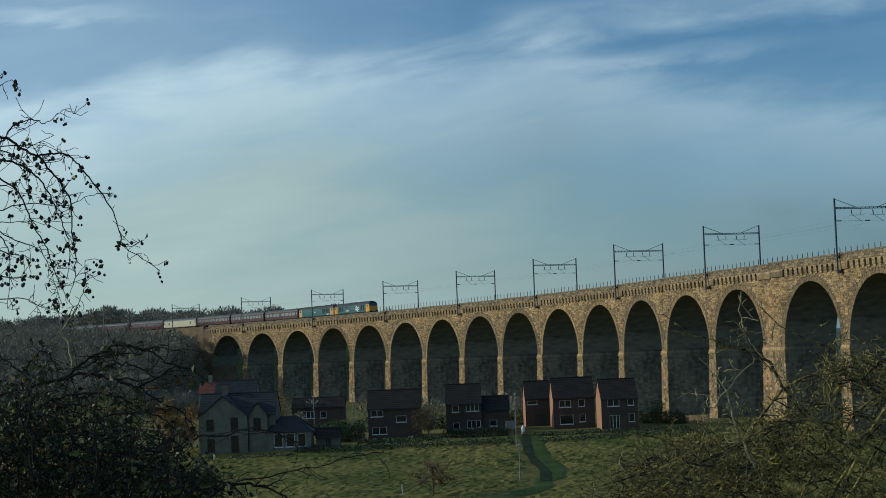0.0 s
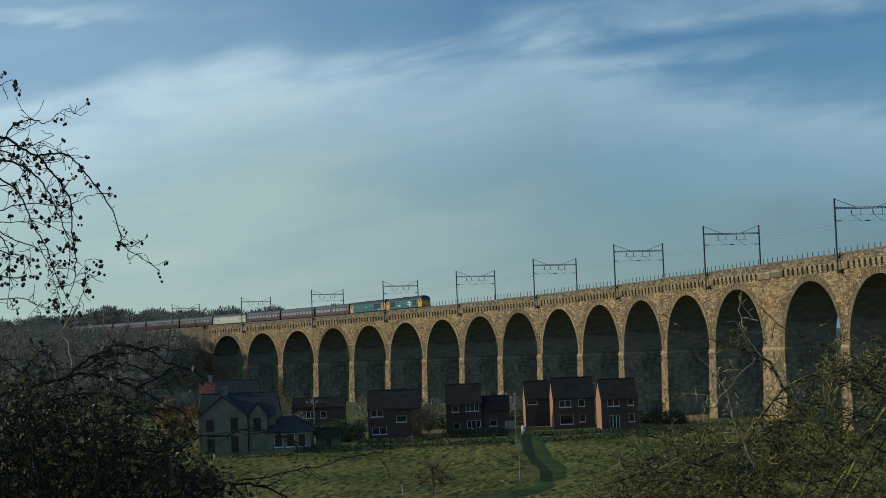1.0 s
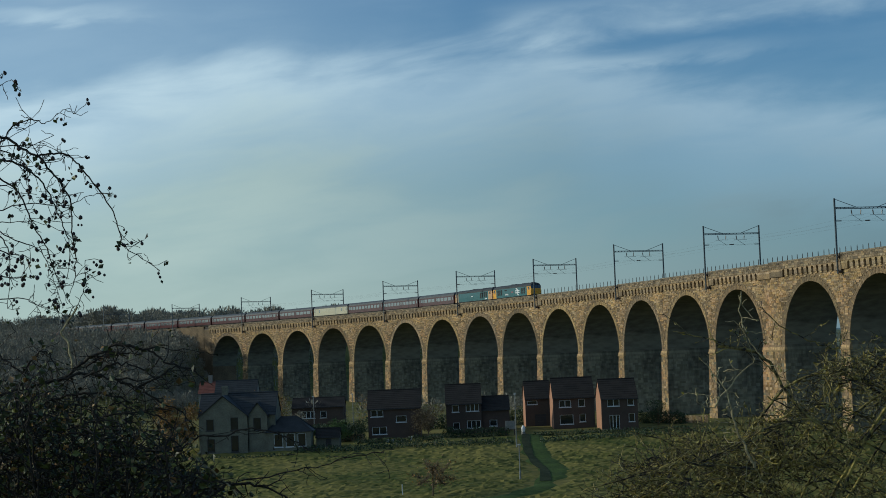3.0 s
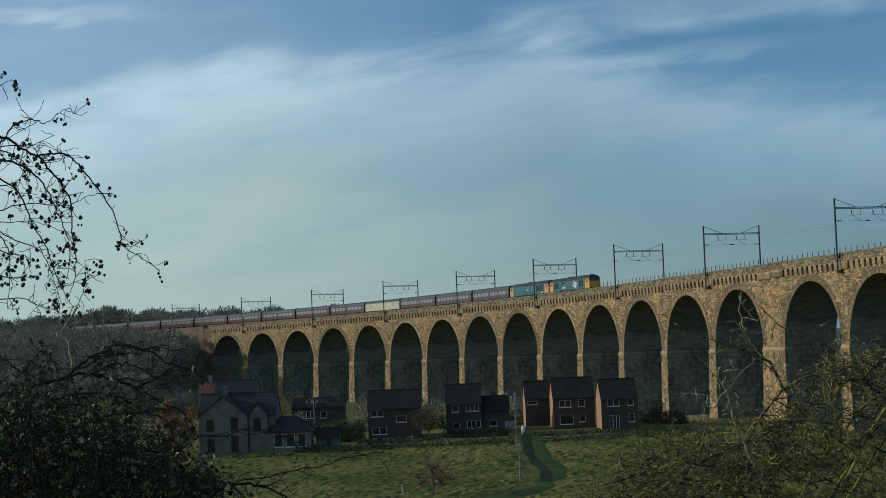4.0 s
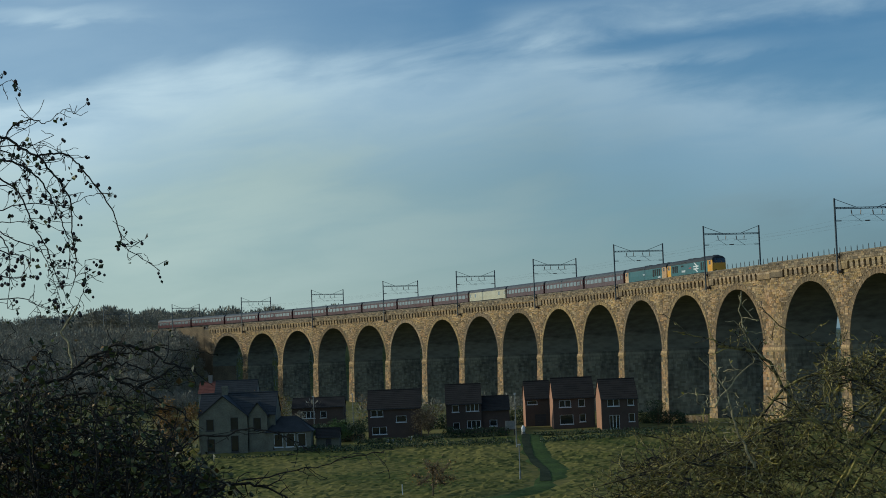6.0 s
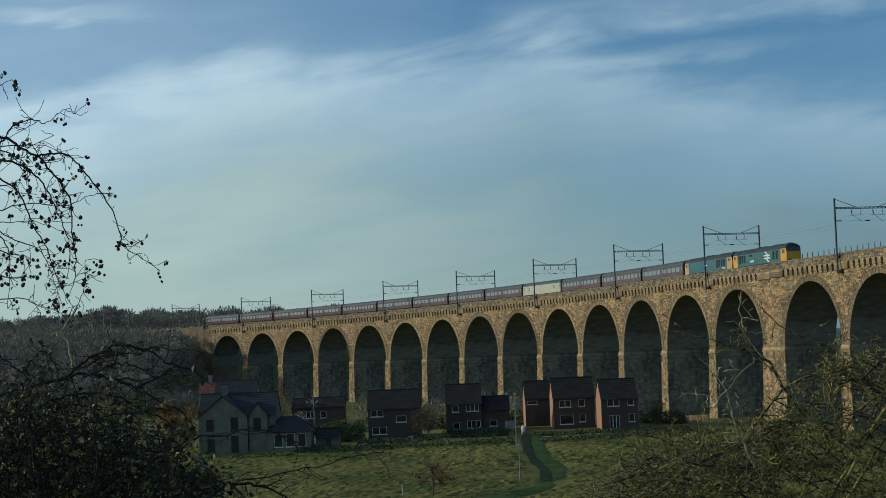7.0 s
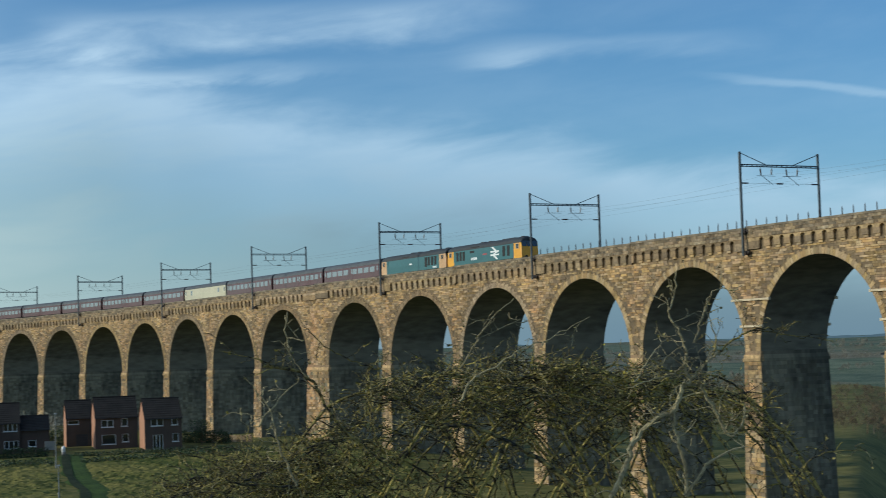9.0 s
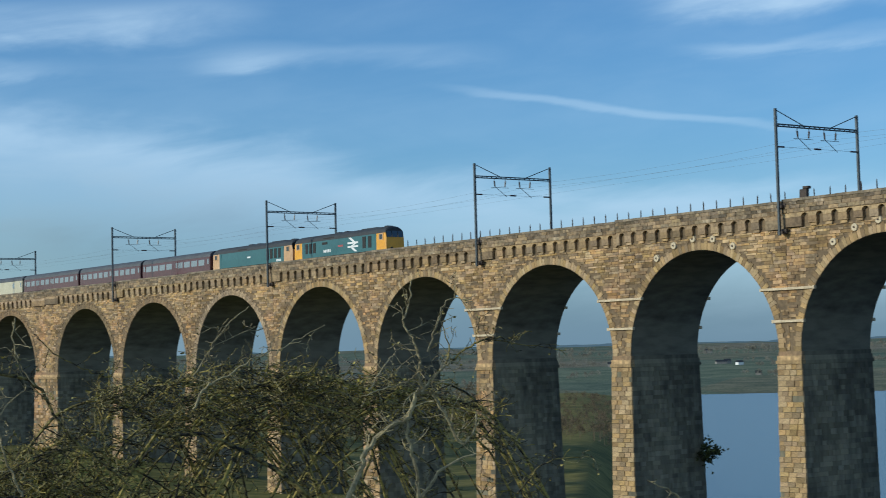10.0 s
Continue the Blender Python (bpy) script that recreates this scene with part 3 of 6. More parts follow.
GLASS = material("dark_window_glass", (0.02, 0.025, 0.03), 0.06, spec=0.9, scale=1.0)
COACH_GLASS = material("sky_reflecting_coach_glass", (0.40, 0.41, 0.43), 0.12, metal=0.75, dark=(0.30, 0.31, 0.33), spec=0.9, scale=1.0)
WHITE = material("white_paint", (0.82, 0.82, 0.80), 0.45, dark=(0.72, 0.72, 0.70), scale=1.0)
NAMEPLATE = material("red_plate", (0.45, 0.10, 0.10), 0.5, scale=1.0)


def loft(bm, stations, close=True):
    """Skin through cross-sections, each an x and a list of (y, z)."""
    rings = [[bm.verts.new((x, y, z)) for y, z in sec] for x, sec in stations]
    n = len(rings[0])
    for a, b in zip(rings[:-1], rings[1:]):
        for i in range(n - 1):
            bm.faces.new((a[i], b[i], b[i + 1], a[i + 1]))
    if close:
        bm.faces.new(rings[0])
        bm.faces.new(rings[-1][::-1])
    bmesh.ops.recalc_face_normals(bm, faces=bm.faces)
    return bm


def side_section(w, z0, z1):
    h = w / 2
    return [(-h, z0), (-h, (z0 + z1) / 2), (-h * 0.975, z1), (h * 0.975, z1), (h, (z0 + z1) / 2), (h, z0)]


def roof_section(w, z1, zr, steps=7):
    h = w / 2 * 0.985
    return [(-h * math.cos(math.pi * i / (2 * steps)), z1 + (zr - z1) * math.sin(math.pi * i / (2 * steps)) ** 0.9) for i in range(steps)] + [(0, zr)] + \
        [(h * math.cos(math.pi * i / (2 * steps)), z1 + (zr - z1) * math.sin(math.pi * i / (2 * steps)) ** 0.9) for i in range(steps - 1, -1, -1)]


def bogie(parent, x, axles, r):
    b = part("bogie", boxes((x - axles - 0.5, x + axles + 0.5, -1.15, -0.95, 0.45, 0.85), (x - axles - 0.5, x + axles + 0.5, 0.95, 1.15, 0.45, 0.85),
                            (x - 0.35, x + 0.35, -1.1, 1.1, 0.5, 0.95), bevel=0.03), UNDER, parent)
    n = 3 if r > 0.5 else 2
    for i in range(n):
        a = x - axles + 2 * axles * i / (n - 1)
        bm = bmesh.new()
        for y in (-0.80, 0.67):
            tube(bm, (a, y, r), (a, y + 0.13, r), r, n=18)
        tube(bm, (a, -0.7, r), (a, 0.7, r), 0.09, n=8)
        part("wheelset", bm, RUSTY, b)
    return b


def build_loco(pale_cab):
    g = thing("diesel_locomotive", "teal-blue diesel locomotive with yellow cabs and a dark grey roof", "locomotive", "locomotives")
    if pale_cab:
        tagged(g, "plain teal-blue diesel locomotive with weathered orange-yellow cab, coupled second")
    else:
        tagged(g, "teal-blue leading diesel locomotive with white side emblem and yellow cab")
    W = 2.77
    bm = loft(bmesh.new(), [(x, side_section(W, 1.05, 3.02)) for x in (-8.3, -4, 0, 4, 8.3)])
    part("body", bm, BLUE, g)
    part("roof", loft(bmesh.new(), [(x, roof_section(W, 3.02, 3.88)) for x in (-8.6, -3, 3, 8.6)]), ROOF, g, "grimy dark grey roof")
    part("solebar", boxes((-9.6, 9.6, -1.36, 1.36, 0.88, 1.04), (-2.6, 2.6, -1.2, 1.2, 0.35, 0.88), bevel=0.03), UNDER, g)
    for e in (1, -1):
        mat = CREAMY if pale_cab else YELLOW
        # cab: lower nose, side panels, raked windscreen
        st = [(e * 8.3, side_section(W, 1.0, 3.02)), (e * 9.75, side_section(W * 0.99, 1.0, 3.02)), (e * 10.08, side_section(W * 0.97, 1.0, 3.02))]
        st.append((e * 10.22, side_section(W * 0.93, 1.05, 2.5)))
        cabp = part("cab", loft(bmesh.new(), st), mat, g, "bright yellow cab" if mat is YELLOW else "faded orange cab")
        rst = [(e * 8.6, roof_section(W, 3.02, 3.88)), (e * 9.5, roof_section(W * 0.99, 3.02, 3.87)), (e * 9.95, roof_section(W * 0.97, 3.02, 3.8)), (e * 10.1, roof_section(W * 0.95, 3.02, 3.6))]
        part("cab_roof", loft(bmesh.new(), rst), ROOF, cabp)
        for y0, y1 in ((-1.1, -0.42), (-0.36, 0.36), (0.42, 1.1)):
            bm = bmesh.new()
            a = [bm.verts.new(v) for v in ((e * 10.24, y0 * 1.08, 2.50), (e * 10.24, y1 * 1.08, 2.50), (e * 10.13, y1 * 1.08, 3.25), (e * 10.13, y0 * 1.08, 3.25))]
            b = [bm.verts.new(v.co + Vector((e * -0.1, 0, 0))) for v in a]
            bm.faces.new(a)
            bm.faces.new(b[::-1])
            for i in range(4):
                bm.faces.new((a[i], b[i], b[(i + 1) % 4], a[(i + 1) % 4]))
            bmesh.ops.recalc_face_normals(bm, faces=bm.faces)
            part("windscreen", bm, GLASS, cabp)
        for y in (-1, 1):
            x0 = e * 9.25
            part("cab_window", boxes((x0 - 0.3, x0 + 0.3, y * 1.355 - 0.06, y * 1.355 + 0.06, 2.3, 2.88), bevel=0.02), GLASS, cabp)
            part("cab_side_panel", boxes((min(e * 8.8, e * 9.72), max(e * 8.8, e * 9.72), y * 1.378 - 0.02, y * 1.378 + 0.02, 2.2, 2.98), bevel=0.01), CREAMY, cabp, "pale faded panel round the cab window")
            part("cab_door", boxes((e * 8.0 - 0.28, e * 8.0 + 0.28, y * 1.36 - 0.04, y * 1.36 + 0.04, 1.15, 2.95), bevel=0.015), BLUE, cabp)
            bm = bmesh.new()
            tube(bm, (e * 10.2, y * 0.87, 1.06), (e * 10.7, y * 0.87, 1.06), 0.11, n=10)
            tube(bm, (e * 10.7, y * 0.87, 1.06), (e * 10.76, y * 0.87, 1.06), 0.24, n=14)
            part("buffer", bm, UNDER, g)
        part("buffer_beam", boxes((min(e * 10.1, e * 10.3), max(e * 10.1, e * 10.3), -1.25, 1.25, 0.55, 1.1), bevel=0.03), UNDER, g)
    for y in (-1, 1):
        # grilles and small side windows
        for x in (-7.2, -6.3, -5.4) if not pale_cab else (7.2, 6.2, 5.2):
            part("grille", boxes((x - 0.3, x + 0.3, y * 1.365 - 0.05, y * 1.365 + 0.05, 1.6, 2.85), bevel=0.015), UNDER, g, "dark louvred grille")
        for x in ((6.9, 5.7) if not pale_cab else (4.3,)):
            part("grille", boxes((x - 0.34, x + 0.34, y * 1.365 - 0.05, y * 1.365 + 0.05, 1.45, 2.85), bevel=0.015), UNDER, g, "dark louvred grille")
        part("roof_grille", boxes((-3.4, -1.0, y * 1.22 - 0.12, y * 1.22 + 0.12, 3.08, 3.34), bevel=0.02), UNDER, g)
        if not pale_cab:
            # white emblem of two bars and slanting strokes
            bm = bmesh.new()
            yy = (y * 1.375, y * 1.392)
            lo, hi = min(yy), max(yy)
            for z in (1.72, 2.18):
                box(bm, 2.1, 4.4, lo, hi, z, z + 0.22)
            for (xa, za), (xb, zb) in (((2.6, 2.95), (3.5, 2.40)), ((3.9, 2.20), (3.0, 1.92)), ((3.0, 1.75), (3.9, 1.20))):
                o = [(xa - 0.28, za), (xb - 0.28, zb), (xb + 0.28, zb), (xa + 0.28, za)]
                prism(bm, o, lo, hi)
            bmesh.ops.recalc_face_normals(bm, faces=bm.faces)
            part("side_emblem", bm, WHITE, g, "white painted emblem of bars and strokes")
            for i in range(5):
                part("number_bar", boxes((-3.3 + i * 0.34, -3.05 + i * 0.34, lo, hi, 1.5, 1.86)), WHITE, g, "white painted bar")
            part("nameplate", boxes((0.0, 1.1, lo, hi, 2.0, 2.22)), NAMEPLATE, g, "red nameplate")
            part("vent", boxes((-3.6, -2.4, lo, hi, 2.5, 2.8)), UNDER, g)
        else:
            lo, hi = min(y * 1.375, y * 1.392), max(y * 1.375, y * 1.392)
            part("small_plate", boxes((-0.9, -0.1, lo, hi, 2.02, 2.24)), WHITE, g, "small pale plate")
            for i in range(5):
                part("number_bar", boxes((6.4 + i * 0.24, 6.58 + i * 0.24, lo, hi, 1.15, 1.42)), WHITE, g, "white painted bar")
    # roof fittings: exhaust, fans, horn cover
    for x, w, hh in ((-1.6, 0.5, 3.95), (0.4, 0.35, 3.94), (4.6, 0.8, 3.92), (6.3, 0.8, 3.92), (9.0, 0.3, 3.94)):
        part("roof_vent", boxes((x - w, x + w, -0.45, 0.45, 3.78, hh), bevel=0.04), ROOF, g)
    for x in (-6.4, 6.4):
        bogie(g, x, 2.05, 0.55)
    return g


def build_coach(mat, label, windows):
    g = thing("railway_coach", label, "railway coach", "coaches of the train")
    W, Lh = 2.78, 9.85
    part("body", loft(bmesh.new(), [(x, side_section(W, 0.98, 2.95)) for x in (-Lh, -5, 0, 5, Lh)]), mat, g)
    part("roof", loft(bmesh.new(), [(x, roof_section(W, 2.95, 3.78)) for x in (-Lh, -3, 3, Lh)]), CROOF, g, "grimy grey arched roof")
    for e in (-1, 1):
        part("gangway", boxes((min(e * Lh, e * (Lh + 0.3)), max(e * Lh, e * (Lh + 0.3)), -0.5, 0.5, 1.0, 3.25), bevel=0.03), UNDER, g)
    part("underframe", boxes((-Lh + 0.1, Lh - 0.1, -1.25, 1.25, 0.8, 0.98), (-3.5, -0.5, -1.1, 1.1, 0.35, 0.8), (0.8, 3.0, -1.1, 1.1, 0.4, 0.8), bevel=0.02), UNDER, g)
    for x in (-7.1, 7.1):
        bogie(g, x, 1.3, 0.46)
    pane = boxes((-windows[1], windows[1], -0.03, 0.03, 1.78, 2.62), bevel=0.02)
    seed = part("window_pane", pane, COACH_GLASS)
    door = part("door", boxes((-0.34, 0.34, -0.025, 0.025, 1.02, 2.85), bevel=0.01), mat)
    dpane = part("door_window", boxes((-0.2, 0.2, -0.04, 0.04, 1.9, 2.65), bevel=0.01), COACH_GLASS)
    for y in (-1, 1):
        for x in windows[0]:
            o = new("window_pane", seed.data)
            o.parent, o.matrix_basis = g, pose(x, y * 1.362, 0)
        for x in (-9.3, 9.3, 0.35) if mat is not CREAM else (-9.3, 9.3):
            o = new("door", door.data)
            o.parent, o.matrix_basis = g, pose(x, y * 1.38, 0)
            q = new("door_window", dpane.data)
            q.parent = o
    for o in (seed, door, dpane):
        bpy.data.objects.remove(o)
    return g


TRAIN = []      # (thing, metres behind the leading buffer)


def build_train():
    a, b = build_loco(False), build_loco(True)
    TRAIN.append((a, 10.45))
    TRAIN.append((b, 10.45 + 20.95))
    big = [-8.0 + 2.05 * i + (1.1 if i > 3 else 0) for i in range(8)]
    small = [-8.2 + 1.75 * i for i in range(10)]
    saloon = build_coach(MAROON, "maroon passenger coach with a grey roof and large windows", (big, 0.80))
    comp = build_coach(MAROON, "maroon corridor coach with a grey roof and many narrow windows", (small, 0.62))
    cream = build_coach(CREAM, "cream-painted coach with a grey roof among maroon ones", ([-6.5, 6.5], 0.4))
    used = set()
    at = 41.9
    for i in range(13):
        src = cream if i == 3 else (comp if i in (1, 2, 5, 8, 11) else saloon)
        g = copy_thing(src, Matrix()) if src in used else src
        used.add(src)
        TRAIN.append((g, at + 10.2))
        at += 20.4


build_train()

# ---- village below the viaduct ----
BRICK = material("brown_brick", (0.100, 0.072, 0.056), 0.9, dark=(0.065, 0.048, 0.038), scale=0.6, fine=9.0, bump=0.4)
# brighter copy of the house brick: sunlight on the gables put into colour
SUNLIT_GABLE = material("sunlit_orange_brick", (0.46, 0.235, 0.135), 0.9, dark=(0.35, 0.175, 0.10), scale=0.6, fine=9.0, bump=0.4)
HOUSE_STONE = material("grey_house_stone", (0.21, 0.205, 0.15), 0.9, dark=(0.12, 0.117, 0.088), scale=0.8, fine=6.0, bump=0.5)
TILE = material("brown_roof_tile", (0.042, 0.036, 0.032), 0.85, dark=(0.024, 0.022, 0.020), scale=0.7, fine=8.0, bump=0.5, island=0.12, spec=0.15)
SLATE = material("blue_grey_slate", (0.046, 0.049, 0.052), 0.65, dark=(0.026, 0.029, 0.031), scale=0.8, fine=7.0, bump=0.4, island=0.12, spec=0.2)
REDTILE = material("red_pantile", (0.20, 0.065, 0.04), 0.85, dark=(0.10, 0.036, 0.026), scale=0.8, fine=7.0, bump=0.4, island=0.12)
UPVC = material("white_window_frame", (0.72, 0.73, 0.72), 0.45, dark=(0.6, 0.6, 0.6), scale=2)
DARKDOOR = material("dark_garage_door", (0.035, 0.035, 0.04), 0.5, scale=2)
RENDER = material("pale_render", (0.30, 0.28, 0.25), 0.85, dark=(0.2, 0.19, 0.17), scale=0.5, fine=5)


def wall_with_holes(x0, x1, z0, z1, holes, thick=0.3):
    """A wall in the plane y = 0 to thick, with rectangular openings (xa, xb, za, zb) through it."""
    xs = sorted({x0, x1, *[h[0] for h in holes], *[h[1] for h in holes]})
    zs = sorted({z0, z1, *[h[2] for h in holes], *[h[3] for h in holes]})
    bm = bmesh.new()
    for xa, xb in zip(xs[:-1], xs[1:]):
        for za, zb in zip(zs[:-1], zs[1:]):
            cx, cz = (xa + xb) / 2, (za + zb) / 2
            if not any(h[0] < cx < h[1] and h[2] < cz < h[3] for h in holes):
                box(bm, xa, xb, 0, thick, za, zb)
    bmesh.ops.remove_doubles(bm, verts=bm.verts, dist=0.0005)
    seen = {}
    for f in list(bm.faces):
        key = tuple(round(c, 3) for c in f.calc_center_median())
        seen.setdefault(key, []).append(f)
    bmesh.ops.delete(bm, geom=[f for fs in seen.values() if len(fs) > 1 for f in fs], context="FACES_ONLY")
    return bm


def window(parent, xa, xb, za, zb, mullions=1, door=False, mat=None):
    mat = mat or UPVC
    w = part("door" if door else "window", boxes((xa, xb, 0.06, 0.12, za, za + 0.07), (xa, xb, 0.06, 0.12, zb - 0.07, zb), (xa, xa + 0.08, 0.06, 0.12, za + 0.07, zb - 0.07), (xb - 0.08, xb, 0.06, 0.12, za + 0.07, zb - 0.07),
             *[(xa + (xb - xa) * (i + 1) / (mullions + 1) - 0.05, xa + (xb - xa) * (i + 1) / (mullions + 1) + 0.05, 0.06, 0.12, za + 0.07, zb - 0.07) for i in range(mullions)]), mat, parent, "white-framed glazed doors" if door else ("dark-framed window" if mat is DARKDOOR else "white-framed window"))
    for i in range(mullions + 1):
        a, b = xa + (xb - xa) * i / (mullions + 1) + 0.05, xa + (xb - xa) * (i + 1) / (mullions + 1) - 0.05
        part("pane", boxes((a, b, 0.085, 0.10, za + 0.05, zb - 0.05)), GLASS, w)
    if not door:
        part("sill", boxes((xa - 0.08, xb + 0.08, -0.09, 0.06, za - 0.10, za - 0.002), bevel=0.015), mat, w)
    return w


def roof_slopes(parent, x0, x1, d, eave, ridge, mat, over=0.3):
    """Two tiled slopes with the ridge along x, and ridge tiles."""
    for sgn in (-1, 1):
        y_e = -over if sgn < 0 else d + over
        run = d / 2 + over
        drop = (ridge - eave) * over / (d / 2)
        rows = max(6, int(run / 0.45))
        prof = []
        for i in range(rows):
            for u, up in ((i / rows, 0.07), ((i + 1) / rows, 0.03)):
                prof.append((y_e - sgn * run * u, eave - drop + (ridge - eave + drop) * u + up))
        prof += [(y_e - sgn * run, ridge), (y_e, eave - drop)]
        bm = bmesh.new()
        A = [bm.verts.new((x0 - 0.1, p, q)) for p, q in prof]
        B = [bm.verts.new((x1 + 0.1, p, q)) for p, q in prof]
        bm.faces.new(A)
        bm.faces.new(B[::-1])
        for i in range(len(prof)):
            j = (i + 1) % len(prof)
            bm.faces.new((A[i], A[j], B[j], B[i]))
        bmesh.ops.recalc_face_normals(bm, faces=bm.faces)
        r = part("roof", bm, mat, parent)
    bm = bmesh.new()
    tube(bm, (x0 - 0.1, d / 2, ridge + 0.03), (x1 + 0.1, d / 2, ridge + 0.03), 0.13, n=8)
    part("ridge_tiles", bm, mat, parent)
    part("gutter", boxes((x0 - 0.1, x1 + 0.1, -over - 0.12, -over, eave - (ridge - eave) * over / (d / 2) - 0.1, eave - (ridge - eave) * over / (d / 2) + 0.02)), DARKDOOR, parent)


def house(name, label, x, y, z, w, d, eave, ridge, wall, gable, roof, holes, turn=0.0, chimney=None, hip=False):
    """A two-storey house with its front along x at depth y; holes: (xa, xb, za, zb, kind)."""
    h = thing(name, label, "house", "houses below the viaduct", m=pose(x, y, z, 0, 0, turn))
    part("front_wall", wall_with_holes(0, w, -1.0, eave, [q[:4] for q in holes]), wall, h)
    part("back_wall", boxes((0, w, d - 0.3, d, -1.0, eave)), wall, h)
    for xa, xb in ((0.0, 0.3), (w - 0.3, w)):
        bm = bmesh.new()
        vs = [(0.3, -1.0), (d - 0.3, -1.0), (d - 0.3, eave), (d / 2, eave + 0.01 if hip else ridge - 0.08), (0.3, eave)]
        A = [bm.verts.new((xa, p, q)) for p, q in vs]
        B = [bm.verts.new((xb, p, q)) for p, q in vs]
        bm.faces.new(A)
        bm.faces.new(B[::-1])
        for i in range(5):
            bm.faces.new((A[(i + 1) % 5], A[i], B[i], B[(i + 1) % 5]))
        bmesh.ops.recalc_face_normals(bm, faces=bm.faces)
        part("gable_wall", bm, gable, h)
    part("floor_slab", boxes((0.3, w - 0.3, 0.3, d - 0.3, eave / 2 - 0.1, eave / 2 + 0.1)), DARKDOOR, h)
    if hip:
        bm = bmesh.new()
        o = 0.3
        q = [bm.verts.new(c) for c in ((-o, -o, eave - 0.1), (w + o, -o, eave - 0.1), (w + o, d + o, eave - 0.1), (-o, d + o, eave - 0.1), (d / 2 - 0.6, d / 2, ridge), (w - d / 2 + 0.2, d / 2, ridge))]
        for i in ((0, 1, 5, 4), (1, 2, 5), (2, 3, 4, 5), (3, 0, 4), (3, 2, 1, 0)):
            bm.faces.new([q[j] for j in i])
        part("roof", bm, roof, h)
        for a, c in ((0, 4), (1, 5), (2, 5), (3, 4)):
            ends = ((-o, -o), (w + o, -o), (w + o, d + o), (-o, d + o))[a]
            bm = bmesh.new()
            tube(bm, (*ends, eave - 0.06), ((d / 2 - 0.6) if c == 4 else (w - d / 2 + 0.2), d / 2, ridge + 0.03), 0.09, n=6)
            part("hip_tiles", bm, roof, h)
    else:
        roof_slopes(h, 0, w, d, eave, ridge, roof)
    for xa, xb, za, zb, kind in holes:
        if kind == "garage":
            part("garage_door", boxes(*[(xa, xb, 0.1, 0.16, za + (zb - za) * i / 5 + 0.01, za + (zb - za) * (i + 1) / 5 - 0.01) for i in range(5)]), DARKDOOR, h)
        else:
            window(h, xa, xb, za, zb, {"w1": 0, "w2": 1, "w3": 2, "door": 2}[kind], kind == "door")
    if chimney:
        cx, top = chimney
        part("chimney", boxes((cx - 0.45, cx + 0.45, d / 2 - 0.4, d / 2 + 0.4, ridge - 0.9, top), (cx - 0.52, cx + 0.52, d / 2 - 0.47, d / 2 + 0.47, top - 0.25, top - 0.1)), wall, h)
    return h


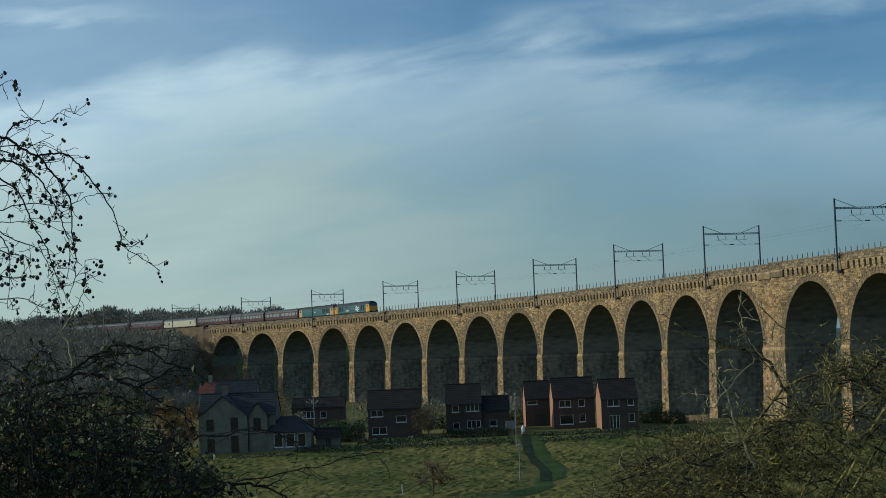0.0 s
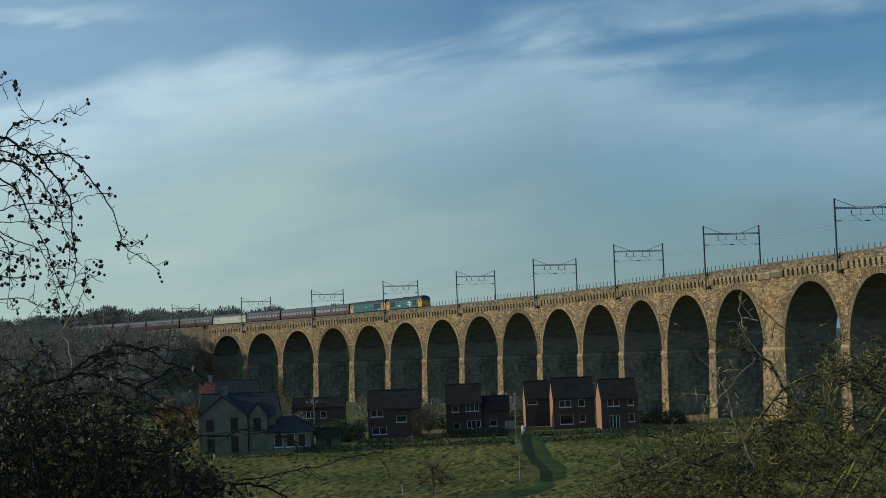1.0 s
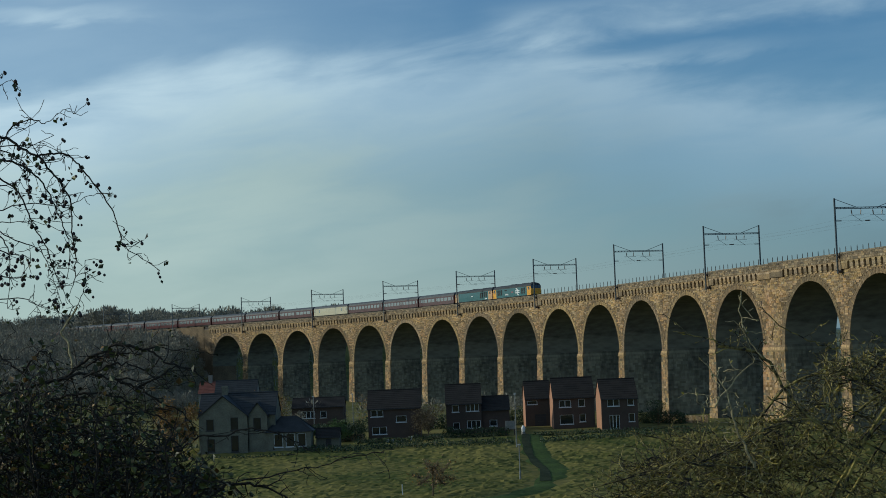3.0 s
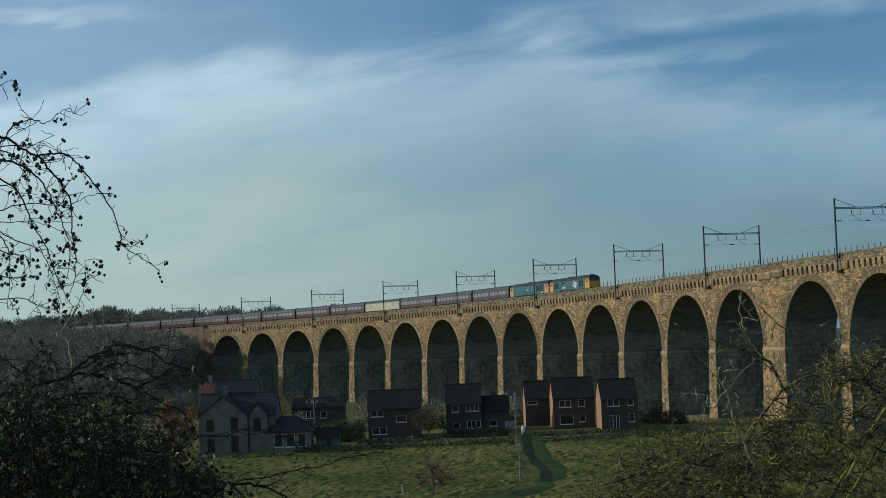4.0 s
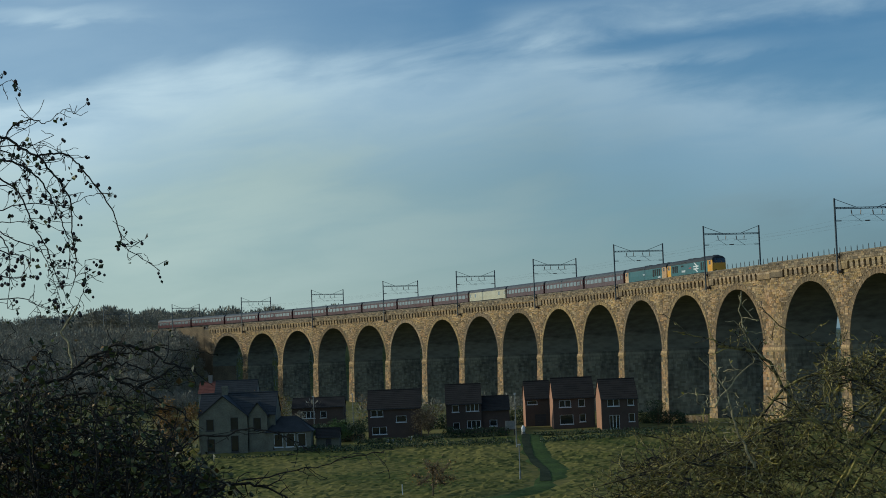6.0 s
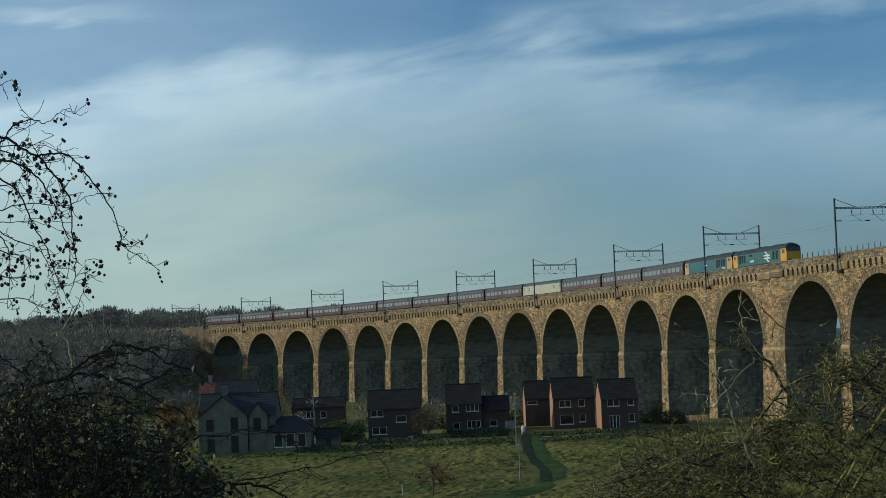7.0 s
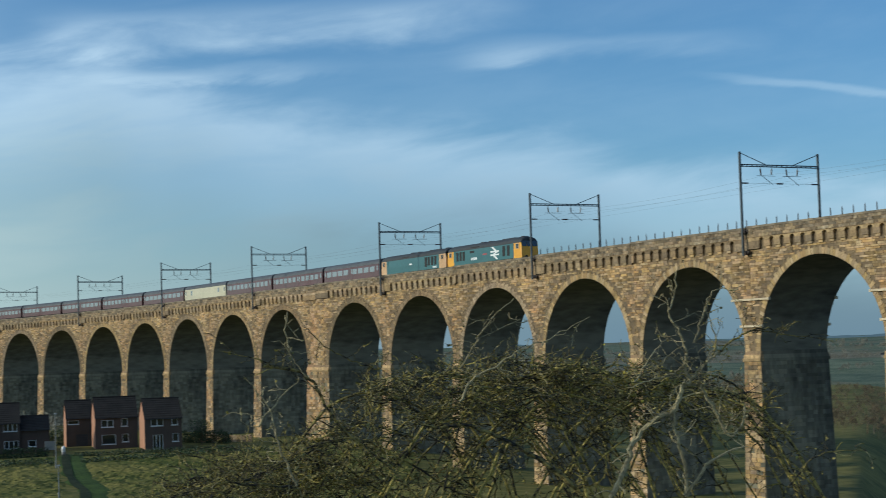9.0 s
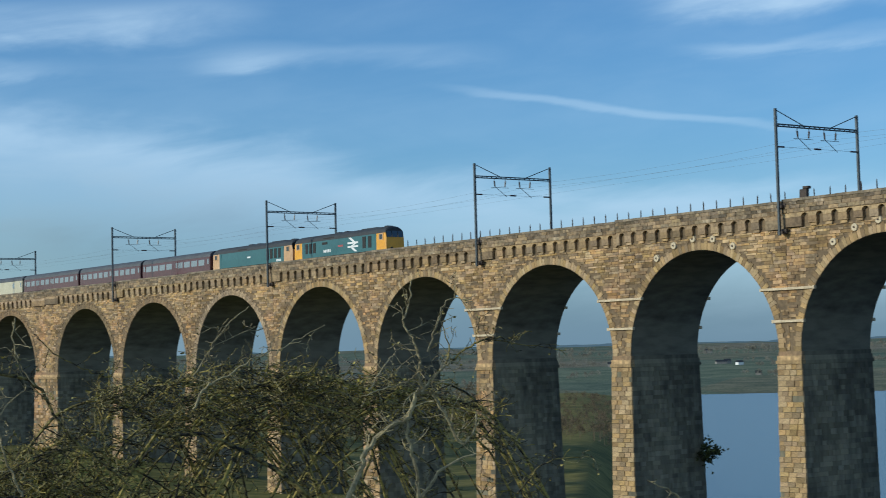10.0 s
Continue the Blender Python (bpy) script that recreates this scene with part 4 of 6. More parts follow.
def build_village():
    # row of brown brick houses
    house("brick_house", "brown brick house with tiled roof and four white windows", 16.75, 275, 13.5, 6.6, 7.6, 4.95, 7.85, BRICK, SUNLIT_GABLE, TILE,
          [(0.95, 2.85, 3.25, 4.35, "w2"), (4.05, 5.05, 3.3, 4.5, "w1"), (1.0, 3.15, 0.55, 2.05, "w1"), (4.15, 5.15, 0.85, 2.1, "w1")], turn=0.8)
    house("brick_house", "brown brick house with white glazed garden doors and tiled roof", 23.45, 264, 13.5, 5.6, 8.2, 4.85, 7.6, BRICK, SUNLIT_GABLE, TILE,
          [(0.95, 2.8, 3.55, 4.6, "w2"), (4.05, 5.0, 3.6, 4.65, "w1"), (1.2, 2.75, 0.0, 2.2, "door"), (4.15, 5.1, 1.1, 2.35, "w1")], turn=0.8)
    house("brick_house", "lower brick house with dark garage door and white fascia", 12.75, 285, 13.2, 4.2, 7.0, 5.0, 7.6, BRICK, SUNLIT_GABLE, TILE,
          [(0.3, 2.0, 3.85, 4.45, "w1"), (1.5, 3.4, 0.2, 2.2, "garage")], turn=0.8)
    house("brick_house", "dark brick house with white casement windows above a hedge", -0.4, 272, 13.6, 5.6, 8.4, 4.6, 7.4, BRICK, BRICK, TILE,
          [(0.95, 2.05, 3.15, 4.25, "w1"), (3.15, 5.2, 3.2, 4.4, "w3"), (1.05, 2.1, 0.45, 1.5, "w1"), (3.25, 5.4, 0.55, 1.75, "w3")])
    house("brick_house", "low dark brick house wing with tiled roof", 5.25, 273, 13.4, 4.4, 7.6, 3.6, 5.5, BRICK, BRICK, TILE, [(1.2, 2.4, 0.9, 1.9, "w1")])
    house("brick_house", "wide reddish brick house with white windows and a porch", -12.4, 264, 13.5, 8.1, 8.4, 4.65, 7.2, BRICK, BRICK, TILE,
          [(0.45, 2.35, 3.3, 4.3, "w2"), (4.3, 5.9, 2.35, 3.35, "w1"), (0.6, 2.85, 0.6, 1.75, "w2"), (7.0, 7.8, 0.05, 2.1, "garage")])
    # old stone house with two front gables and a low glazed wing
    h = house("stone_house", "old grey stone house with twin front gables and slate roof", -35.9, 247, 13.0, 11.0, 8.0, 5.6, 8.5, HOUSE_STONE, HOUSE_STONE, SLATE,
              [(8.0, 8.9, 0.4, 2.6, "w1")], chimney=(3.4, 9.6))
    for xa, xb, zp, holes in ((0.2, 7.1, 8.2, [(1.2, 2.3, 3.4, 5.0, "w1"), (4.7, 5.8, 3.4, 5.2, "w1"), (1.3, 2.4, 0.4, 2.2, "w1"), (4.7, 5.8, 0.3, 2.6, "w1")]), (7.2, 9.9, 7.1, [(7.9, 9.0, 3.2, 5.0, "w1")])):
        part("gable_front", wall_with_holes(xa, xb, -1.0, 5.4, [q[:4] for q in holes]), HOUSE_STONE, h, m=pose(0, -1.2 if xa < 1 else -0.7, 0))
        for q in holes:
            w = window(h, *q[:4], 0, False, DARKDOOR)
            w.matrix_basis = pose(0, -1.2 if xa < 1 else -0.7, 0)
        y0 = -1.2 if xa < 1 else -0.7
        part("gable_front", prism(bmesh.new(), [(xa, 5.4), (xb, 5.4), ((xa + xb) / 2, zp)], y0, y0 + 0.3), HOUSE_STONE, h)
        m = (xa + xb) / 2
        for e in (xa - 0.25, xb + 0.25):
            bm = bmesh.new()
            lo = 5.4 - 0.25 * (zp - 5.4) / (m - xa)
            q = [(e, y0 - 0.25, lo), (m, y0 - 0.25, zp + 0.05), (m, 4, zp + 0.05), (e, 4, lo)]
            A = [bm.verts.new(v) for v in q]
            B = [bm.verts.new((v[0], v[1], v[2] + 0.12)) for v in q]
            bm.faces.new(A)
            bm.faces.new(B[::-1])
            for i in range(4):
                bm.faces.new((A[i], B[i], B[(i + 1) % 4], A[(i + 1) % 4]))
            bmesh.ops.recalc_face_normals(bm, faces=bm.faces)
            part("gable_roof", bm, SLATE, h)
    wing = house("garden_room", "low stone garden room with hipped slate roof", -26.0, 246, 13.0, 6.2, 5.0, 2.9, 5.0, HOUSE_STONE, HOUSE_STONE, SLATE,
                 [(0.9, 2.2, 0.7, 2.6, "w1"), (2.6, 3.9, 0.7, 2.6, "w1"), (4.3, 5.5, 0.7, 2.6, "w1")], hip=True)
    house("shed", "small stone outbuilding with a pitched roof", -19.3, 249, 12.9, 3.4, 3.5, 2.0, 3.0, HOUSE_STONE, HOUSE_STONE, TILE, [(1.4, 2.2, 0.1, 1.6, "garage")])
    house("bungalow", "low bungalow with white windows behind hedges", -27.3, 300, 14.7, 9.0, 7.0, 2.9, 4.3, BRICK, BRICK, TILE, [(1.7, 4.0, 0.9, 2.1, "w3"), (4.9, 6.0, 0.9, 2.1, "w1")])
    house("cottage", "cottage with bright red pantile roof and pale chimneys", -58.0, 400, 15.0, 7.6, 7.0, 3.6, 6.0, RENDER, RENDER, REDTILE, [(1.5, 2.5, 2.4, 3.5, "w1"), (4.5, 5.5, 2.4, 3.5, "w1")], chimney=(2.4, 7.6))
    house("cottage", "small pale rendered house with slate roof", -47.5, 350, 14.5, 8.5, 7.0, 4.6, 7.4, RENDER, RENDER, SLATE, [(1.0, 2.0, 2.9, 4.0, "w1"), (5.2, 6.6, 2.7, 4.2, "w1")])


def build_lamps():
    post = material("lamp_post_grey", (0.30, 0.31, 0.31), 0.5, metal=0.4)
    head = material("lamp_head", (0.5, 0.5, 0.48), 0.4)
    for x, y, z, h in ((9.3, 240, 12.6, 7.4), (7.9, 197, 11.0, 4.1), (-22.3, 285, 13.3, 6.4), (-16.1, 290, 13.3, 6.4)):
        t = thing("street_lamp", "slim grey street lamp post with a small head", "street lamp", "street lamps", m=pose(x, y, ground_z(x, y) - 0.1))
        bm = bmesh.new()
        tube(bm, (0, 0, 0), (0, 0, 1.2), 0.11, 0.10, n=8)
        tube(bm, (0, 0, 1.2), (0, 0, h), 0.065, 0.05, n=8)
        tube(bm, (0, 0, h), (0.0, -0.5, h + 0.1), 0.04, n=6)
        part("post", bm, post, t)
        part("head", boxes((-0.16, 0.16, -0.95, -0.4, h + 0.02, h + 0.2), bevel=0.04), head, t, "pale lamp head")


def ribbon(name, pts, width, mat, lift, label, category, rough=0.12, tuck=0.0):
    """A strip that follows the ground along a smooth line."""
    P = [Vector((*p, 0)) for p in pts]
    line = []
    for i in range(len(P) - 1):
        p0, p1, p2, p3 = P[max(i - 1, 0)], P[i], P[i + 1], P[min(i + 2, len(P) - 1)]
        for j in range(14):
            u = j / 14
            line.append(0.5 * ((2 * p1) + (p2 - p0) * u + (2 * p0 - 5 * p1 + 4 * p2 - p3) * u * u + (3 * p1 - p0 - 3 * p2 + p3) * u ** 3))
    v, f, n = [], [], 7
    for i, c in enumerate(line):
        d = (line[min(i + 1, len(line) - 1)] - line[max(i - 1, 0)]).normalized()
        side = Vector((-d.y, d.x, 0))
        for j in range(n):
            w = width * (1 + rough * noise.noise((i * 0.16, 1.7 if j > 3 else 8.2, width)))
            p = c + side * (j / (n - 1) - 0.5) * w
            v.append((p.x, p.y, ground_z(p.x, p.y) + lift - (tuck if j in (0, n - 1) else 0)))
    for i in range(len(line) - 1):
        for j in range(n - 1):
            f.append((i * n + j, i * n + j + 1, (i + 1) * n + j + 1, (i + 1) * n + j))
    return tagged(raw(name, v, f, mat, smooth=True), label, category, kind="structure")


def build_paths():
    line = [(11.5, 262), (10.8, 245), (10.5, 226), (11.2, 208), (10.6, 194), (8.0, 184), (3.0, 176), (-6, 165)]
    # the path's dark green tone paints in the shadow lying along it
    shadow_path = material("shadow_dark_path", (0.046, 0.056, 0.030), 0.95, dark=(0.020, 0.027, 0.014), scale=0.5, fine=4, bump=0.5, spec=0.05)
    green = material("fresh_green_grass", (0.080, 0.118, 0.028), 0.95, dark=(0.035, 0.055, 0.016), scale=0.15, fine=2.0, bump=0.6, spec=0.08)
    ribbon("verge", [(x + (1.2 if y > 200 else 0), y) for x, y in line], 3.6, green, 0.10, "fresh green mown grass beside the path", "grass verge", 0.7, 0.12)
    ribbon("path", line[:5], 1.15, shadow_path, 0.16, "narrow dark footpath winding through the grass", "path", 0.5)
    # notice board, covered garden ornament, post
    b = thing("notice_board", "pale grey notice board on two posts", "notice board", m=pose(9.3, 262, 13.2))
    part("board", boxes((-0.75, 0.75, -0.04, 0.04, 1.0, 2.3), bevel=0.02), RENDER, b)
    for x in (-0.6, 0.6):
        part("post", boxes((x - 0.06, x + 0.06, 0.04, 0.14, -0.6, 2.3)), RUSTY, b)
    g = thing("garden_ornament", "white stone garden ornament on a plinth", "garden ornament", m=pose(11.3, 263, ground_z(11.3, 263) - 0.05))
    bm = bmesh.new()
    tube(bm, (0, 0, 0), (0, 0, 0.5), 0.34, 0.28, n=10)
    part("plinth", bm, RENDER, g)
    bm = bmesh.new()
    tube(bm, (0, 0, 0.5), (0, 0, 1.0), 0.24, 0.33, n=12)
    tube(bm, (0, 0, 1.0), (0, 0, 1.45), 0.33, 0.14, n=12)
    part("urn", bm, WHITE, g)
    p = thing("marker_post", "small white marker post in the grass", "post", m=pose(-5.3, 186, ground_z(-5.3, 186) - 0.1))
    part("shaft", boxes((-0.06, 0.06, -0.06, 0.06, 0, 1.3), bevel=0.02), WHITE, p)
    for x, y in ((-9.2, 257.5), (-8.6, 257.6), (-5.9, 260.5)):
        f = thing("flower_pot", "small white flower pot on a garden lawn", "flower pot", "garden pots", m=pose(x, y, ground_z(x, y) + 0.02))
        bm = bmesh.new()
        tube(bm, (0, 0, 0), (0, 0, 0.42), 0.17, 0.26, n=10)
        tube(bm, (0, 0, 0.42), (0, 0, 0.5), 0.29, 0.29, n=10)
        part("pot", bm, WHITE, f)
    # low wall at the foot of the piers, and a garden fence
    for (x0, y0, x1, y1), hh in (((34, 283, 42, 279), 1.2), ((-19, 262, -13, 262), 1.0)):
        n = 14
        w = thing("garden_wall", "low pale stone boundary wall in rough grass", "wall", "boundary walls")
        for i in range(n):
            a, c = i / n, (i + 1) / n
            xa, ya, xb, yb = x0 + (x1 - x0) * a, y0 + (y1 - y0) * a, x0 + (x1 - x0) * c, y0 + (y1 - y0) * c
            ln = math.hypot(xb - xa, yb - ya)
            z = ground_z((xa + xb) / 2, (ya + yb) / 2) - 0.3
            part("stone", boxes((0, ln - 0.015, -0.18, 0.18, 0, hh + random.uniform(0.22, 0.34)), bevel=0.03), PIECE, w, m=pose(xa, ya, z, 0, 0, math.degrees(math.atan2(yb - ya, xb - xa))))


build_village()
build_lamps()
build_paths()

# ---- vegetation ----
PALEBARK = material("pale_lichen_bark", (0.44, 0.37, 0.20), 0.9, dark=(0.17, 0.14, 0.075), scale=9, fine=60, bump=0.4)
# wide spread per branch: sunlit and backlit twigs put into the bark colour
BARK = material("olive_bark", (0.25, 0.205, 0.062), 0.9, dark=(0.016, 0.014, 0.009), scale=11, fine=60, bump=0.4, island=0.7, mix=0.25)
DARKBARK = material("dark_bark", (0.035, 0.028, 0.020), 0.95, dark=(0.014, 0.012, 0.009), scale=9, fine=60, bump=0.4)
LEAF_OLIVE = material("olive_leaf", (0.30, 0.25, 0.05), 0.6, dark=(0.06, 0.055, 0.018), scale=3, fine=20, island=0.45)
LEAF_DARK = material("dark_leaf", (0.100, 0.108, 0.032), 0.45, dark=(0.018, 0.024, 0.009), scale=3, fine=20, island=0.7, spec=0.25)
LEAF_GOLD = material("golden_leaf", (0.34, 0.19, 0.045), 0.6, dark=(0.17, 0.09, 0.025), scale=3, fine=20, island=0.45)
LEAF_LUSH = material("lush_green_leaf", (0.095, 0.15, 0.03), 0.7, dark=(0.05, 0.08, 0.018), scale=2, fine=10, island=0.35)
LEAF_GREEN = material("hedge_leaf", (0.045, 0.075, 0.022), 0.7, dark=(0.02, 0.036, 0.012), scale=2, fine=10, island=0.4)
BERRY = material("dark_berry", (0.035, 0.014, 0.012), 0.4, dark=(0.015, 0.008, 0.008), scale=30)
RUSSET = material("russet_twigs", (0.165, 0.125, 0.070), 0.95, dark=(0.085, 0.066, 0.040), scale=0.2, fine=1.5, island=0.35)
# brown twigs, made paler so that the colour holds the haze over far woods
BROWNTWIG = material("bare_brown_twigs", (0.29, 0.268, 0.205), 0.95, dark=(0.17, 0.158, 0.122), scale=0.2, fine=1.5, island=0.35)
GRASS = material("meadow_grass", (0.245, 0.205, 0.060), 0.95, dark=(0.085, 0.098, 0.026), scale=0.07, fine=1.1, bump=0.6, spec=0.06, mix=0.45)

rnd = random.Random(7)


def strip(V, Fc, pts, radii, n=4):
    """A tapered tube through points, added to vertex and face lists."""
    base = len(V)
    for i, p in enumerate(pts):
        d = (pts[min(i + 1, len(pts) - 1)] - pts[max(i - 1, 0)]).normalized()
        u = d.cross(Vector((0.31, 0.87, 0.38))).normalized()
        w = d.cross(u)
        for j in range(n):
            a = j * math.tau / n
            V.append(p + (u * math.cos(a) + w * math.sin(a)) * radii[i])
    for i in range(len(pts) - 1):
        for j in range(n):
            k = (j + 1) % n
            Fc.append((base + i * n + j, base + i * n + k, base + (i + 1) * n + k, base + (i + 1) * n + j))


def leaf(V, Fc, p, size, r=rnd):
    """A small folded leaf of two triangles each side."""
    d = Vector((r.gauss(0, 1), r.gauss(0, 1), r.gauss(0, 1))).normalized()
    u = d.cross(Vector((r.gauss(0, 1), r.gauss(0, 1), r.gauss(0, 1)))).normalized() * size * 0.38
    nrm = d.cross(u).normalized() * size * 0.15
    b = len(V)
    V += [p, p + d * size * 0.5 + u + nrm, p + d * size, p + d * size * 0.5 - u + nrm]
    Fc += [(b, b + 1, b + 2), (b, b + 2, b + 3)]


def blob(V, Fc, p, s):
    """A small rounded fruit."""
    b = len(V)
    V.append(p + Vector((0, 0, -1.1 * s)))
    for z, r, turn in ((-0.5, 0.88, 0.0), (0.5, 0.88, 0.63)):
        V += [p + Vector((r * math.cos(turn + i * math.tau / 5), r * math.sin(turn + i * math.tau / 5), z)) * s for i in range(5)]
    V.append(p + Vector((0, 0, 1.1 * s)))
    for i in range(5):
        j = (i + 1) % 5
        Fc += [(b, b + 1 + j, b + 1 + i), (b + 1 + i, b + 1 + j, b + 6 + i), (b + 1 + j, b + 6 + j, b + 6 + i), (b + 11, b + 6 + i, b + 6 + j)]


def toward(az, el, dist):
    """The point at that distance in front of the hillside, by its bearing and height angle in degrees."""
    return Vector((math.tan(radians(az)) * dist, dist, 27 + math.tan(radians(el)) * dist / math.cos(radians(az))))


def smooth_line(P, per=4, jitter=0.0):
    """A smooth wandering line through points."""
    line = []
    for i in range(len(P) - 1):
        p0, p1, p2, p3 = P[max(i - 1, 0)], P[i], P[i + 1], P[min(i + 2, len(P) - 1)]
        for j in range(per):
            u = j / per
            q = 0.5 * ((2 * p1) + (p2 - p0) * u + (2 * p0 - 5 * p1 + 4 * p2 - p3) * u * u + (3 * p1 - p0 - 3 * p2 + p3) * u ** 3)
            line.append(q + Vector((rnd.gauss(0, jitter), rnd.gauss(0, jitter), rnd.gauss(0, jitter))))
    return line + [P[-1]]


def thorn_twig(V, Fc, tips, p, d, r, length, level):
    """A crooked twig that turns at every bud and carries short spurs."""
    n = max(3, int(length / 0.022))
    pts, rad, q, dd = [p.copy()], [r], p.copy(), d.normalized()
    for i in range(n):
        dd = (dd + Vector((rnd.gauss(0, 0.30), rnd.gauss(0, 0.30), rnd.gauss(0, 0.30)))).normalized()
        q = q + dd * length / n
        pts.append(q.copy())
        rad.append(max(0.0012, r * (1 - 0.5 * (i + 1) / n)))
    strip(V, Fc, pts, rad, 3)
    tips += pts[1:]
    if level > 0:
        for i in range(1, n + 1):
            if rnd.random() < 0.75:
                side = Vector((rnd.gauss(0, 1), rnd.gauss(0, 0.7), rnd.gauss(0.1, 0.75))).normalized()
                thorn_twig(V, Fc, tips, pts[i], dd * 0.5 + side, rad[i] * 0.75, length * rnd.uniform(0.22, 0.5), level - 1)


def build_right_bush():
    """A sunlit thorn thicket on the slope just below the eye, with arching stems and crooked twigs."""
    bush = thing("thorn_bush", "tangled thorn bush with crooked olive lichen-covered twigs and few leaves", "bush", m=pose(2.1, 6.6, 24.7))
    inv = Matrix.Translation((-2.1, -6.6, -24.7))
    LV, LF = [], []

    def crest(az):
        """Height angle of the thicket's uneven top."""
        return float(np.interp(az, [4, 5.3, 6.6, 8.1, 10, 11.3, 12.2, 13.2, 15, 18, 21, 23, 25, 26, 27.7, 29],
                               [-5.0, -4.5, -3.8, -3.4, -3.3, -3.1, -1.5, -0.5, -0.4, -0.4, -0.6, -1.0, -1.5, -2.9, -4.4, -5.2])) + 0.4 * noise.noise((az * 1.7, 3.0, 0))

    def stem(az, side, reach, dist, r):
        V, Fc, tips = [], [], []
        top = crest(az) - abs(rnd.gauss(0, 0.75)) - 0.15
        end_az = az + side * reach
        end = min(top, crest(end_az)) - rnd.uniform(0.0, 0.9)
        lean = rnd.uniform(2.5, 6.5)
        P = [toward(az - side * lean * 1.2, -12.0, dist), toward(az - side * lean, -7.0, dist), toward(az - side * lean * 0.55, top - rnd.uniform(0.6, 2.0), dist + 0.05),
             toward(az, top, dist), toward((az + end_az) / 2, (top + end) / 2 + 0.25, dist - 0.06), toward(end_az, end, dist - rnd.uniform(-0.2, 0.2))]
        line = smooth_line(P, 7, 0.004)
        rad = [r * (1 - 0.72 * i / (len(line) - 1)) for i in range(len(line))]
        strip(V, Fc, line, rad, 5)
        for i in range(9, len(line)):
            for _ in range(2):
                if rnd.random() < 0.5:
                    d = Vector((rnd.gauss(side * 0.3, 0.9), rnd.gauss(0, 0.45), rnd.gauss(0.05, 0.38)))
                    thorn_twig(V, Fc, tips, line[i], d, max(0.0022, rad[i] * 0.6), rnd.uniform(0.05, 0.17), 1)
        raw("branch", [inv @ v for v in V], Fc, BARK, bush)
        for p in tips:
            if rnd.random() < 0.22:
                leaf(LV, LF, p + Vector((rnd.gauss(0, 0.006), rnd.gauss(0, 0.006), rnd.gauss(0, 0.006))), rnd.uniform(0.008, 0.018))

    for i in range(54):
        az = rnd.uniform(12.8, 25.0)
        stem(az, rnd.choice((-1, -1, 1)), rnd.uniform(0.8, 2.8), rnd.uniform(5.9, 7.3), rnd.uniform(0.0045, 0.009))
    for i in range(36):
        stem(rnd.uniform(6.5, 12.6), rnd.choice((-1, -1, 1)), rnd.uniform(0.8, 2.4), rnd.uniform(5.9, 7.0), rnd.uniform(0.004, 0.0065))
    tagged(raw("leaves", [inv @ v for v in LV], LF, LEAF_OLIVE, bush, "small olive-yellow leaves"), kind="stuff")
    # the bold stems that stand out of the tangle, pale with lichen or dark
    tall = thing("thorn_bush", "tall forked branches, pale lichen and dark bark, rising from a thicket", "bush", m=pose(2.55, 6.0, 24.7))
    inv = Matrix.Translation((-2.55, -6.0, -24.7))
    PALE, DARK = PALEBARK, BARK
    LV, LF = [], []

    def limb(mat, angles, r0, r1):
        V, Fc, tips = [], [], []
        dist = 5.4 if mat is PALE else 5.5
        line = smooth_line([toward(a, b, dist) for a, b in angles], 5, 0.0025)
        n = len(line) - 1
        rad = [r0 + (r1 - r0) * i / n for i in range(n + 1)]
        strip(V, Fc, line, rad, 6)
        for i in range(1, n + 1):
            if rnd.random() < 0.5:
                d = Vector((rnd.gauss(0, 1), rnd.gauss(0, 0.5), rnd.gauss(0.15, 0.7)))
                thorn_twig(V, Fc, tips, line[i], d, max(0.0013, rad[i] * 0.4), rnd.uniform(0.03, 0.11), 1)
        raw("branch", [inv @ v for v in V], Fc, mat, tall, "pale lichen-covered branch" if mat is PALE else "")
        for p in tips:
            if rnd.random() < 0.10:
                leaf(LV, LF, p, rnd.uniform(0.008, 0.016))

    limb(DARK, [(9.0, -0.3), (10.1, -0.5), (10.7, -1.0), (11.0, -1.7), (11.6, -2.5), (12.4, -3.2), (13.2, -3.9), (13.9, -4.7)], 0.0062, 0.0030)
    limb(PALE, [(9.8, 1.5), (9.8, 0.4), (10.0, -0.1), (10.4, -0.7)], 0.0015, 0.0025)
    limb(DARK, [(10.5, -2.0), (11.3, -2.4), (11.8, -2.7)], 0.0020, 0.0030)
    limb(DARK, [(9.3, -3.7), (9.8, -3.5), (10.9, -3.0), (12.0, -2.8), (12.6, -3.0)], 0.0020, 0.0040)
    limb(DARK, [(14.2, -2.4), (14.7, -2.5), (15.8, -2.5), (16.7, -2.9), (17.5, -3.3), (18.4, -3.9), (19.4, -4.8)], 0.0040, 0.0100)
    limb(PALE, [(20.4, -5.0), (21.0, -3.8), (21.2, -3.2), (22.0, -2.4), (22.6, -2.1), (22.9, -1.4), (23.1, -1.3)], 0.0095, 0.0070)
    limb(PALE, [(23.1, -1.3), (23.0, -0.7), (23.0, -0.2), (22.8, 0.5), (22.5, 1.0), (22.7, 1.6), (22.8, 2.4)], 0.0060, 0.0020)
    limb(PALE, [(23.1, -1.3), (23.4, -0.9), (23.8, -0.5), (24.1, -0.3)], 0.0055, 0.0040)
    limb(PALE, [(21.1, -1.4), (22.0, -1.1), (22.7, -0.9), (23.0, -0.6)], 0.0020, 0.0040)
    limb(PALE, [(23.4, -1.3), (23.9, -2.2), (24.3, -3.0), (24.7, -2.8), (24.9, -2.0)], 0.0055, 0.0030)
